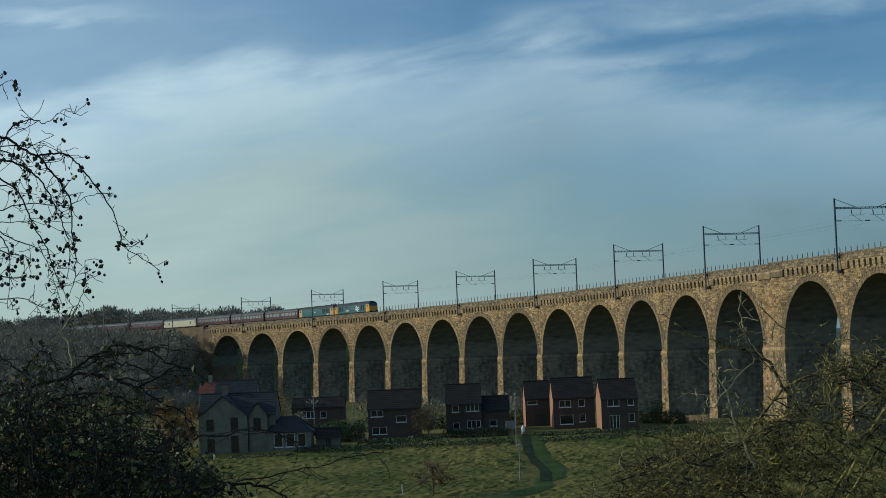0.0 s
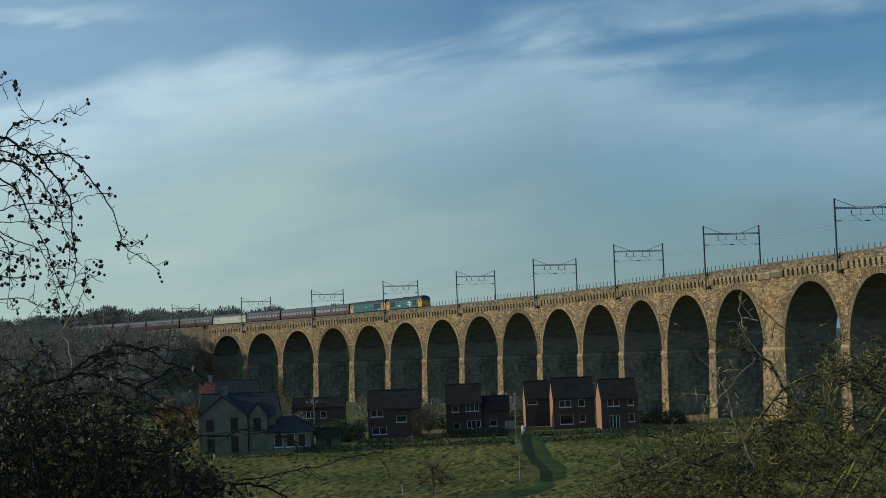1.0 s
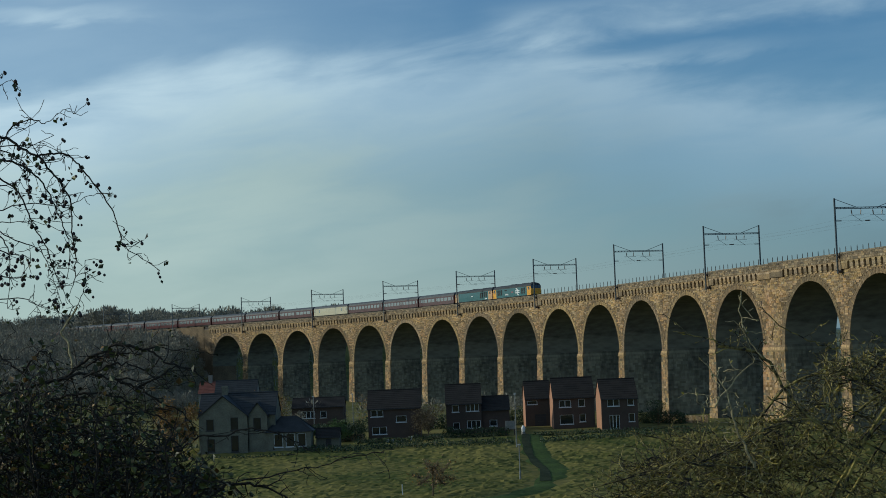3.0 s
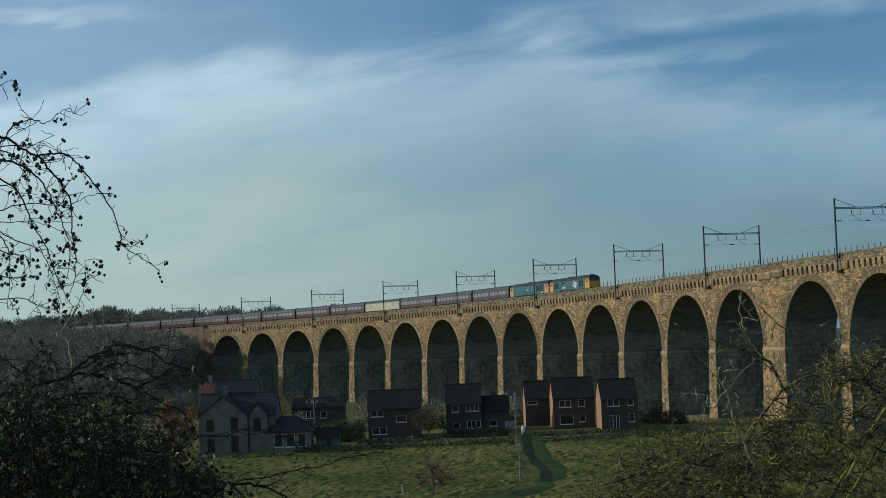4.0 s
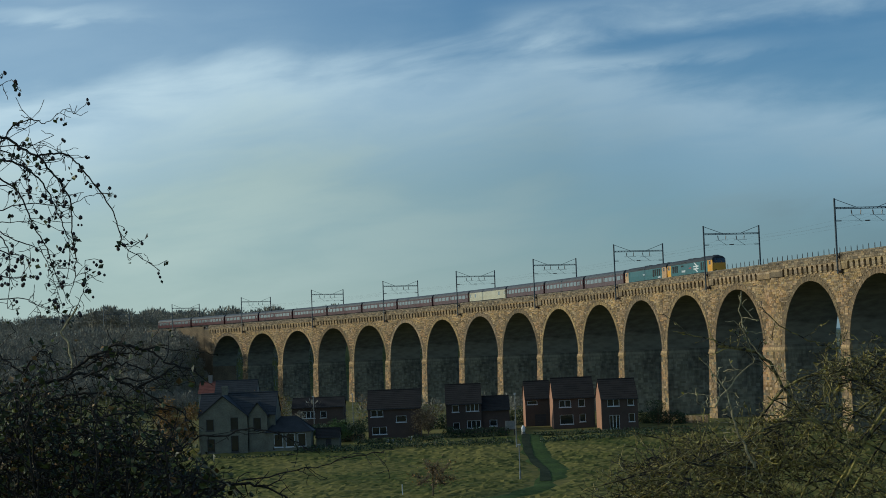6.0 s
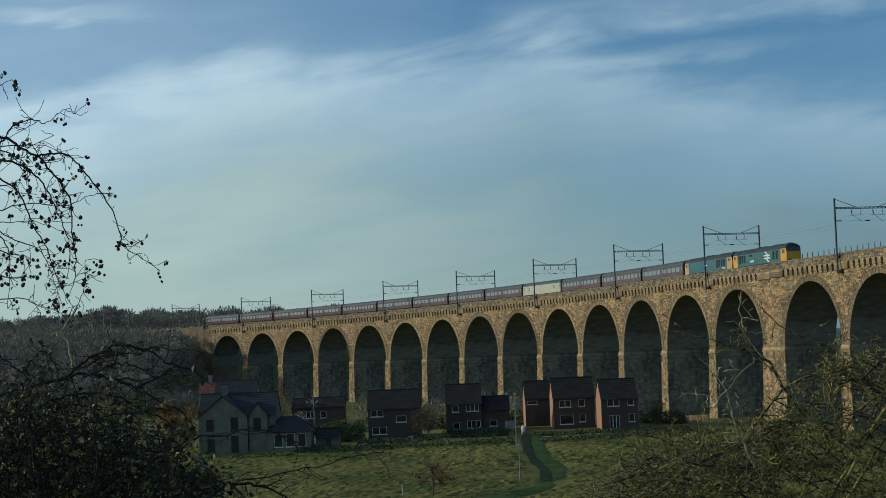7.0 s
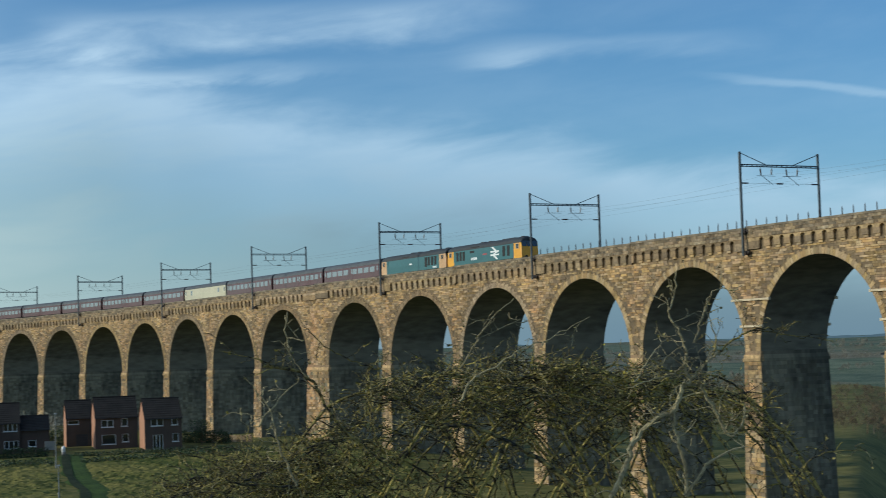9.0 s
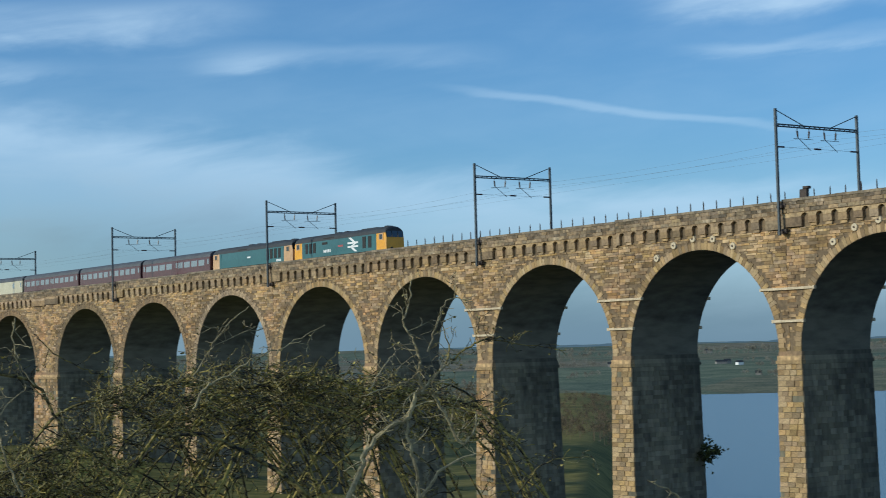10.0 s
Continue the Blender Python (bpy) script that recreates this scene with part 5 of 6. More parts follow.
    limb(PALE, [(22.8, -5.0), (23.8, -3.8), (24.8, -3.4)], 0.0070, 0.0030)
    limb(PALE, [(23.3, -0.0), (23.6, 0.8), (23.9, 1.6), (24.4, 1.8)], 0.0040, 0.0018)
    limb(DARK, [(24.1, -0.3), (24.6, 0.1), (25.3, 0.4), (26.0, 0.4), (26.8, 0.6)], 0.0048, 0.0018)
    limb(DARK, [(25.3, 0.4), (26.4, 0.2), (27.6, 0.0)], 0.0030, 0.0015)
    limb(PALE, [(23.0, -1.2), (22.6, -2.1), (22.6, -2.9), (22.8, -3.7), (22.9, -5.0)], 0.0040, 0.0070)
    limb(DARK, [(26.2, -4.7), (27.0, -3.8), (27.8, -3.6), (28.7, -3.6)], 0.0040, 0.0015)
    limb(PALE, [(21.3, -1.2), (21.8, -0.5), (22.2, 0.0)], 0.0030, 0.0015)
    limb(PALE, [(15.5, -1.7), (15.9, -1.0), (16.6, -0.6), (17.4, -0.1), (18.2, 0.2)], 0.0045, 0.0018)
    limb(PALE, [(15.5, -0.6), (16.0, 0.1), (16.6, 1.0), (17.4, 1.7)], 0.0036, 0.0012)
    limb(PALE, [(16.0, 0.1), (16.4, 0.5), (17.6, 1.0)], 0.0022, 0.0012)
    limb(PALE, [(18.3, 0.1), (19.1, 0.6), (19.9, 1.0)], 0.0022, 0.0012)
    limb(DARK, [(23.8, 1.0), (24.0, 0.1), (23.9, -0.4)], 0.0015, 0.0035)
    limb(PALE, [(30.5, -4.4), (31.1, -4.7), (31.7, -5.1)], 0.0020, 0.0040)
    limb(PALE, [(8.5, -0.8), (9.2, -1.8), (9.4, -2.8), (9.7, -3.6), (10.0, -4.3)], 0.0018, 0.0045)
    limb(PALE, [(10.2, -0.8), (9.5, -1.4), (8.8, -2.3)], 0.0015, 0.0028)
    limb(DARK, [(7.7, 0.2), (8.5, 0.0), (9.3, -0.3), (10.1, -0.5), (10.4, -0.8)], 0.0016, 0.0035)
    limb(DARK, [(5.9, -3.0), (7.0, -3.3), (7.9, -3.8), (8.4, -4.0), (9.2, -3.6), (10.1, -3.2), (10.9, -2.9), (12.0, -2.8)], 0.0020, 0.0040)
    limb(DARK, [(6.2, -4.4), (7.5, -4.1), (8.8, -4.2), (10.1, -4.4)], 0.0020, 0.0050)
    limb(DARK, [(10.5, 0.8), (11.2, 0.2), (12.1, -0.3), (12.9, -0.5)], 0.0016, 0.0030)
    limb(DARK, [(4.3, -4.9), (6.0, -4.5), (7.1, -4.3), (8.0, -4.7)], 0.0020, 0.0040)
    tagged(raw("leaves", [inv @ v for v in LV], LF, LEAF_OLIVE, tall, "few small olive leaves"), kind="stuff")


def build_left_tree():
    """Drooping hawthorn sprays with dark fruit, over a dense leafy bush."""
    tree = thing("hawthorn_tree", "hawthorn tree with drooping bare sprays and dark fruit", "tree", m=pose(-2.6, 6.3, 24.8))
    inv = Matrix.Translation((2.6, -6.3, -24.8))
    V, Fc = [], []
    strip(V, Fc, [Vector((-2.6, 6.3, 24.6)), Vector((-2.5, 6.3, 26.3)), Vector((-2.25, 6.2, 27.6))], [0.09, 0.07, 0.045], 8)
    raw("trunk", [inv @ v for v in V], Fc, DARKBARK, tree)
    BV, BF, LV, LF = [], [], [], []

    def spray(angles, r, fruit):
        V, Fc = [], []
        dist = 6.0 + rnd.uniform(-0.25, 0.25)
        line = smooth_line([toward(a, b, dist) for a, b in angles], 5, 0.0022)
        n = len(line) - 1
        rad = [max(0.0012, r * (1 - 0.72 * i / n)) for i in range(n + 1)]
        strip(V, Fc, line, rad, 5)
        for i in range(2, n + 1):
            for _ in range(rnd.randint(0, 2)):
                t2 = []
                d = Vector((rnd.gauss(0.25, 0.9), rnd.gauss(0, 0.5), rnd.gauss(-0.25, 0.7)))
                thorn_twig(V, Fc, t2, line[i], d, max(0.0011, rad[i] * 0.45), rnd.uniform(0.02, 0.075), 1 if rnd.random() < 0.3 else 0)
                grown = fruit * (0.25 + 0.75 * min(1.0, 1.5 * i / n))
                if rnd.random() < 0.72 * grown:
                    for _ in range(rnd.randint(1, 4)):
                        q = t2[-1] + Vector((rnd.gauss(0, 0.007), rnd.gauss(0, 0.007), rnd.gauss(-0.006, 0.007)))
                        if rnd.random() < 0.6:
                            blob(BV, BF, q, rnd.uniform(0.004, 0.0085))
                        else:
                            leaf(LV, LF, q, rnd.uniform(0.014, 0.026))
        raw("spray", [inv @ v for v in V], Fc, DARKBARK, tree)

    spray([(-14.8, 7.5), (-14.2, 7.3), (-13.6, 6.9), (-13.2, 6.7), (-12.7, 6.1), (-12.3, 5.5), (-12.2, 5.0), (-12.2, 4.2), (-12.1, 3.3), (-12.2, 2.5)], 0.0052, 1.00)
    spray([(-13.3, 6.7), (-12.9, 6.8), (-12.4, 6.8), (-12.0, 6.5), (-11.6, 6.0), (-10.9, 5.0), (-10.7, 4.3), (-10.5, 3.7), (-10.1, 3.4), (-9.4, 2.9)], 0.0042, 0.90)
    spray([(-14.8, 6.7), (-13.9, 6.5), (-13.4, 6.2), (-13.0, 5.7), (-12.7, 5.0), (-12.4, 4.3), (-12.3, 3.7), (-12.4, 2.7)], 0.0042, 1.00)
    spray([(-14.8, 6.2), (-14.0, 5.7), (-13.6, 5.0), (-13.4, 4.4), (-13.0, 3.7), (-12.8, 3.0), (-12.6, 2.6), (-12.4, 1.9)], 0.0036, 0.50)
    spray([(-14.8, 6.7), (-14.3, 7.3), (-14.0, 7.7), (-13.4, 7.9), (-12.9, 7.8), (-12.4, 8.2), (-12.0, 8.1)], 0.0030, 0.35)
    spray([(-14.6, 7.1), (-14.2, 7.3), (-13.5, 7.7), (-13.1, 7.9)], 0.0018, 0.10)
    spray([(-14.8, 4.9), (-13.6, 5.2), (-12.5, 5.1), (-11.6, 5.4), (-11.2, 5.5)], 0.0024, 0.50)
    spray([(-14.8, 4.5), (-14.0, 4.0), (-13.3, 3.7), (-13.0, 3.2), (-12.7, 2.3), (-12.7, 1.9)], 0.0024, 0.25)
    spray([(-14.8, 7.0), (-13.5, 7.1), (-12.8, 7.0), (-12.4, 6.8)], 0.0024, 0.30)
    spray([(-14.9, 8.9), (-14.4, 9.0), (-14.0, 9.2)], 0.0022, 0.90)
    spray([(-12.4, 1.2), (-12.3, 1.7), (-12.0, 2.0), (-11.8, 2.6), (-11.8, 3.3)], 0.0020, 0.60)
    spray([(-14.8, 4.5), (-14.3, 3.9), (-14.2, 3.0), (-14.3, 1.8)], 0.0032, 1.60)
    spray([(-14.9, 3.8), (-14.2, 3.6), (-13.7, 3.5)], 0.0030, 1.60)
    spray([(-14.9, 3.0), (-14.2, 2.8), (-13.8, 2.8)], 0.0030, 1.60)
    spray([(-14.9, 2.1), (-13.8, 2.1), (-13.4, 1.9), (-13.0, 1.8)], 0.0024, 0.50)
    spray([(-14.8, 7.0), (-13.7, 6.6), (-13.6, 5.8)], 0.0030, 0.50)
    spray([(-14.8, 4.6), (-13.7, 4.6)], 0.0026, 0.60)
    spray([(-14.8, 5.8), (-14.3, 5.8), (-13.8, 5.9)], 0.0030, 1.00)
    spray([(-13.6, 7.0), (-12.7, 7.4)], 0.0016, 0.05)
    tagged(raw("fruit", [inv @ v for v in BV], BF, BERRY, tree, "dark shrivelled haws"), kind="stuff")
    tagged(raw("leaves", [inv @ v for v in LV], LF, LEAF_DARK, tree, "few dark withered leaves"), kind="stuff")

    bush = thing("leafy_bush", "dense dark leafy bush with some golden autumn leaves", "bush", m=pose(-1.6, 6.2, 24.8))
    inv = Matrix.Translation((1.6, -6.2, -24.8))
    L1, F1, L2, F2 = [], [], [], []

    def fringe(az):
        """Height angle of the bush's leafy top."""
        return float(np.interp(az, [-18, -13, -11, -10, -9.2, -8.6, -8.0, -7.3], [-1.0, -1.0, -1.4, -1.9, -2.6, -3.6, -4.8, -5.9])) + 0.55 * noise.noise((az * 1.9, 0.4, 5.0))

    def leaves_at(p, chance, count):
        for _ in range(count):
            if rnd.random() < chance:
                q = p + Vector((rnd.gauss(0, 0.014), rnd.gauss(0, 0.014), rnd.gauss(0, 0.014)))
                gold = rnd.random() < 0.09
                leaf(L2 if gold else L1, F2 if gold else F1, q, rnd.uniform(0.012, 0.030))

    for i in range(120):
        V, Fc, tips = [], [], []
        az, dist = -17.5 + 9.9 * rnd.random() ** 0.85, rnd.uniform(5.3, 7.0)
        top = fringe(az) - abs(rnd.gauss(0, 1.5))
        bend = rnd.uniform(-0.5, 0.7)
        P = [toward(az, -12.5, dist), toward(az + 0.2, -7.5, dist), toward(az + bend * 0.4, (top - 6.5) / 2, dist), toward(az + bend, top, dist)]
        line = smooth_line(P, 6, 0.006)
        strip(V, Fc, line, [0.008 * (1 - 0.7 * j / (len(line) - 1)) for j in range(len(line))], 4)
        for j in range(5, len(line)):
            for _ in range(3):
                t2 = []
                d = Vector((rnd.gauss(0.1, 0.9), rnd.gauss(0, 0.7), rnd.gauss(0.1, 0.6)))
                thorn_twig(V, Fc, t2, line[j], d, 0.0026, rnd.uniform(0.05, 0.16), 0)
                for p in t2[1::2]:
                    leaves_at(p, 0.7, 2)
        raw("branch", [inv @ v for v in V], Fc, DARKBARK, bush)

    def shoot(angles, r):
        """A long shoot that arches out of the bush."""
        V, Fc = [], []
        dist = 5.75 + rnd.uniform(-0.15, 0.15)
        line = smooth_line([toward(a, b, dist) for a, b in angles], 5, 0.003)
        n = len(line) - 1
        strip(V, Fc, line, [max(0.0018, 1.45 * r * (1 - 0.65 * i / n)) for i in range(n + 1)], 5)
        for i in range(2, n + 1):
            for _ in range(rnd.randint(0, 2)):
                t2 = []
                d = Vector((rnd.gauss(0.35, 0.8), rnd.gauss(0, 0.5), rnd.gauss(-0.15, 0.7)))
                thorn_twig(V, Fc, t2, line[i], d, max(0.0014, r * 0.5), rnd.uniform(0.03, 0.11), 1 if rnd.random() < 0.35 else 0)
                if angles[-1][0] < -6:
                    for p in t2[-3:]:
                        leaves_at(p, 0.3, 1)
        raw("shoot", [inv @ v for v in V], Fc, DARKBARK, bush)

    shoot([(-14.9, -1.0), (-13.5, -0.7), (-12.6, -0.5), (-11.9, -0.0), (-11.3, 0.3), (-10.9, 0.5), (-10.3, 0.4), (-9.7, 0.2), (-9.2, -0.2), (-8.3, -0.4)], 0.0052)
    shoot([(-13.9, -0.3), (-13.5, 0.2), (-13.2, 0.4), (-12.9, 0.1), (-12.7, -0.4)], 0.0032)
    shoot([(-11.9, -0.2), (-11.2, 0.2), (-10.4, 0.2), (-9.9, 0.3), (-8.7, 0.3)], 0.0024)
    shoot([(-11.9, -0.5), (-11.0, -0.1), (-10.3, -0.2), (-9.6, -0.7), (-9.2, -1.0)], 0.0030)
    shoot([(-11.0, -0.6), (-10.1, -1.0), (-9.4, -1.5), (-8.7, -1.9), (-8.4, -2.6)], 0.0030)
    shoot([(-10.3, -1.0), (-9.4, -0.5), (-9.0, -0.3), (-8.3, -0.5)], 0.0028)
    shoot([(-12.8, -0.6), (-11.9, -0.4), (-11.0, -0.6), (-10.1, -0.7)], 0.0040)
    shoot([(-11.1, -3.1), (-9.6, -3.0), (-8.9, -3.0), (-8.3, -2.6), (-7.4, -2.6), (-6.5, -2.4), (-5.5, -2.7), (-4.8, -3.1)], 0.0030)
    shoot([(-8.6, -4.9), (-7.6, -4.3), (-7.1, -4.2), (-6.3, -4.3), (-5.4, -4.8)], 0.0055)
    shoot([(-7.0, -4.1), (-6.0, -4.0), (-4.5, -3.8), (-3.3, -3.5), (-2.2, -3.4)], 0.0020)
    shoot([(-13.6, -1.4), (-12.5, -1.1), (-11.2, -1.1), (-10.3, -1.5), (-9.8, -1.9)], 0.0035)
    shoot([(-12.5, -2.2), (-11.0, -1.8), (-9.8, -1.8), (-9.1, -2.3)], 0.0030)
    shoot([(-14.9, 0.6), (-14.4, 0.1), (-13.9, -0.3), (-13.5, -0.7)], 0.0028)
    for angles in (((-12.1, 1.8), (-12.6, 1.0), (-12.4, 0.6), (-12.3, -0.2)), ((-8.4, -3.3), (-7.5, -4.1), (-7.1, -4.6))):
        V, Fc = [], []
        line = smooth_line([toward(a, b, 5.5) for a, b in angles], 5, 0.002)
        strip(V, Fc, line, [0.0034] * len(line), 5)
        raw("dead_stem", [inv @ v for v in V], Fc, PALEBARK, bush, "bleached dead stem")
    tagged(raw("leaves", [inv @ v for v in L1], F1, LEAF_DARK, bush, "dark green-brown leaves"), kind="stuff")
    tagged(raw("golden_leaves", [inv @ v for v in L2], F2, LEAF_GOLD, bush, "golden autumn leaves"), kind="stuff")


def bare_tree(V, Fc, x, y, z, h, r, fat=1.5):
    """A far leafless tree: trunk, limbs and a rounded haze of slivers for twigs."""
    p = Vector((x, y, z))
    strip(V, Fc, [p, p + Vector((0, 0, h * 0.55))], [h * 0.02, h * 0.010], 3)
    wide = r.uniform(0.24, 0.38)
    for _ in range(r.randint(120, 150)):
        a, e, m = r.uniform(0, math.tau), r.uniform(-0.5, 1.5), r.random() ** 0.5
        d = Vector((math.cos(a) * math.cos(e), math.sin(a) * math.cos(e), math.sin(e)))
        s = p + Vector((d.x * wide * h * m, d.y * wide * h * m, h * 0.58 + d.z * h * 0.36 * m))
        t = s + (d + Vector((0, 0, 0.5))).normalized() * h * r.uniform(0.06, 0.15)
        w = d.cross(Vector((r.gauss(0, 1), r.gauss(0, 1), r.gauss(0, 1)))).normalized() * h * r.uniform(0.005, 0.017) * fat
        b = len(V)
        V += [s, t, s.lerp(t, 0.5) + w, s.lerp(t, 0.4) - w]
        Fc += [(b, b + 2, b + 1), (b, b + 1, b + 3)]


def build_woods():
    r = random.Random(11)
    V, Fc = [], []
    for _ in range(2600):
        az, rr = r.uniform(-18, -3), r.uniform(440, 800)
        x, y = rr * math.sin(radians(az)), rr * math.cos(radians(az))
        edge = float(np.interp(rr, [440, 500, 540, 570, 680, 900], [-9.2, -8.3, -7.85, -7.4, -4.5, -2.0]))
        if az > edge:
            continue
        # keep clear of the line
        d = np.hypot(_x - x, _y - y)
        i = int(d.argmin())
        side = -(x - _x[i]) * math.sin(_h[i]) + (y - _y[i]) * math.cos(_h[i])
        if -9 < side < 16:
            continue
        clump = noise.noise((az * 1.1, rr * 0.01, 2.0))
        h = (r.uniform(7, 10) + 4.0 * clump) if side > 0 else r.uniform(4, 6.5)
        bare_tree(V, Fc, x, y, ground_z(x, y) - 0.3, h, r)
    for _ in range(1300):
        az, rr = r.uniform(-17, -7.9), r.uniform(425, 575)
        if az > float(np.interp(rr, [425, 470, 500, 540, 575], [-8.6, -8.4, -8.2, -7.95, -7.9])):
            continue
        x, y = rr * math.sin(radians(az)), rr * math.cos(radians(az))
        i = int(np.hypot(_x - x, _y - y).argmin())
        side = -(x - _x[i]) * math.sin(_h[i]) + (y - _y[i]) * math.cos(_h[i])
        if side > -4:
            continue
        bare_tree(V, Fc, x, y, ground_z(x, y) - 0.3, r.uniform(3.5, 6.0), r)
    for _ in range(700):
        az, rr = r.uniform(-6, 9.5), r.uniform(760, 1300)
        x, y = rr * math.sin(radians(az)), rr * math.cos(radians(az))
        bare_tree(V, Fc, x, y, ground_z(x, y) - 0.5, r.uniform(6, 11), r)
    tagged(raw("woodland", V, Fc, BROWNTWIG), "leafless brown woodland covering the hill behind the viaduct", "woodland", kind="stuff")
    V, Fc = [], []
    for _ in range(75):
        x, y = r.uniform(-45, 30), r.uniform(292, 345)
        if y > 400 - x * 2.0 or np.hypot(_x - x, _y - y).min() < 12:
            continue
        bare_tree(V, Fc, x, y, ground_z(x, y) - 0.2, r.uniform(3.0, 6.0), r)
    tagged(raw("scrub", V, Fc, BROWNTWIG), "brown leafless scrub behind the village gardens", "scrub", kind="stuff")
    V, Fc = [], []
    for _ in range(2400):
        az = r.uniform(9, 44)
        band = r.choice((1180, 1420, 1500, 1800, 2050, 2300))
        rr = band + r.gauss(0, 9) + 60 * math.sin(az * 0.5 + band)
        x, y = rr * math.sin(radians(az)), rr * math.cos(radians(az))
        if noise.noise((az * 0.35, band * 0.7, 0)) < -0.1:
            continue
        bare_tree(V, Fc, x, y, ground_z(x, y) - 1.0, r.uniform(3, 6) if band < 2000 else r.uniform(5, 9), r, 2.6)
    tagged(raw("hedgerows", V, Fc, BROWNTWIG), "far hedgerows and copses beyond the river", "hedgerow", kind="stuff")
    V, Fc = [], []
    for _ in range(620):
        az, rr = r.uniform(19, 29.6), 330 + 420 * r.random() ** 1.4
        x, y = rr * math.sin(radians(az)), rr * math.cos(radians(az))
        if np.hypot(_x - x, _y - y).min() > 16:
            bare_tree(V, Fc, x, y, ground_z(x, y) - 0.4, r.uniform(2.2, 4.6), r)
    for _ in range(130):
        az, rr = r.uniform(8, 27), r.uniform(430, 900)
        x, y = rr * math.sin(radians(az)), rr * math.cos(radians(az))
        bare_tree(V, Fc, x, y, ground_z(x, y) - 0.5, r.uniform(4, 9), r)
    tagged(raw("riverside_trees", V, Fc, RUSSET), "leafless riverside trees on low ground", "trees", kind="stuff")


def leafy_tree(name, label, x, y, h, w, mat, seed, leaves=1600, bare=False):
    """A garden tree or shrub: trunk, limbs and a crown of many small leaves with gaps."""
    r = random.Random(seed)
    z = ground_z(x, y) - 0.1
    t = thing(name, label, "shrub" if h < 4 else "tree", m=pose(x, y, z))
    V, Fc = [], []
    strip(V, Fc, [Vector((0, 0, 0)), Vector((0.05, 0, h * 0.35)), Vector((0, 0.05, h * 0.75))], [h * 0.025, h * 0.02, h * 0.008], 6)
    ends = []
    for i in range(14):
        a = r.uniform(0, math.tau)
        s = Vector((0, 0, h * r.uniform(0.15, 0.6)))
        e = Vector((math.cos(a) * w / 2 * r.uniform(0.45, 0.95), math.sin(a) * w / 2 * r.uniform(0.45, 0.95), h * r.uniform(0.35, 0.95)))
        m = s.lerp(e, 0.5) + Vector((0, 0, h * 0.05))
        strip(V, Fc, [s, m, e], [h * 0.01, h * 0.007, h * 0.003], 4)
        ends += [m, e, e]
        if bare:
            for _ in range(60):
                q = e.lerp(m, r.random())
                d = Vector((r.gauss(0, 1), r.gauss(0, 1), r.gauss(0.4, 0.8))).normalized() * h * r.uniform(0.08, 0.2)
                strip(V, Fc, [q, q + d], [h * 0.006, h * 0.002], 3)
    raw("trunk", V, Fc, RUSSET, t)
    V, Fc = [], []
    for i in range(leaves):
        c = r.choice(ends)
        q = c + Vector((r.gauss(0, w * 0.09), r.gauss(0, w * 0.09), r.gauss(0, h * 0.08)))
        if q.z > 0.05:
            leaf(V, Fc, q, r.uniform(0.12, 0.28), r)
    if leaves:
        raw("crown", V, Fc, mat, t)


def hedge(name, label, x0, y0, x1, y1, h, thick, mat, seed):
    r = random.Random(seed)
    t = thing(name, label, "hedge", "garden hedges", m=pose(x0, y0, ground_z(x0, y0) - 0.1))
    ln = math.hypot(x1 - x0, y1 - y0)
    V, Fc, S, SF = [], [], [], []
    for i in range(int(ln * 2.5)):
        u = r.random()
        p = Vector(((x1 - x0) * u, (y1 - y0) * u, ground_z(x0 + (x1 - x0) * u, y0 + (y1 - y0) * u) - ground_z(x0, y0)))
        strip(S, SF, [p, p + Vector((r.gauss(0, 0.2), r.gauss(0, 0.2), h * 0.8))], [0.03, 0.01], 3)
    for i in range(int(ln * h * 95)):
        u = r.random()
        p = Vector(((x1 - x0) * u, (y1 - y0) * u, ground_z(x0 + (x1 - x0) * u, y0 + (y1 - y0) * u) - ground_z(x0, y0)))
        top = h * (0.85 + 0.3 * noise.noise((u * ln * 0.5, seed, 0)))
        p += Vector((r.gauss(0, 0.1), r.uniform(-0.5, 0.5) * thick, r.uniform(0.02, 1) * top))
        leaf(V, Fc, p, r.uniform(0.16, 0.34), r)
    tagged(raw("stems", S, SF, BROWNTWIG, t), kind="stuff")
    tagged(raw("foliage", V, Fc, mat, t), kind="stuff")


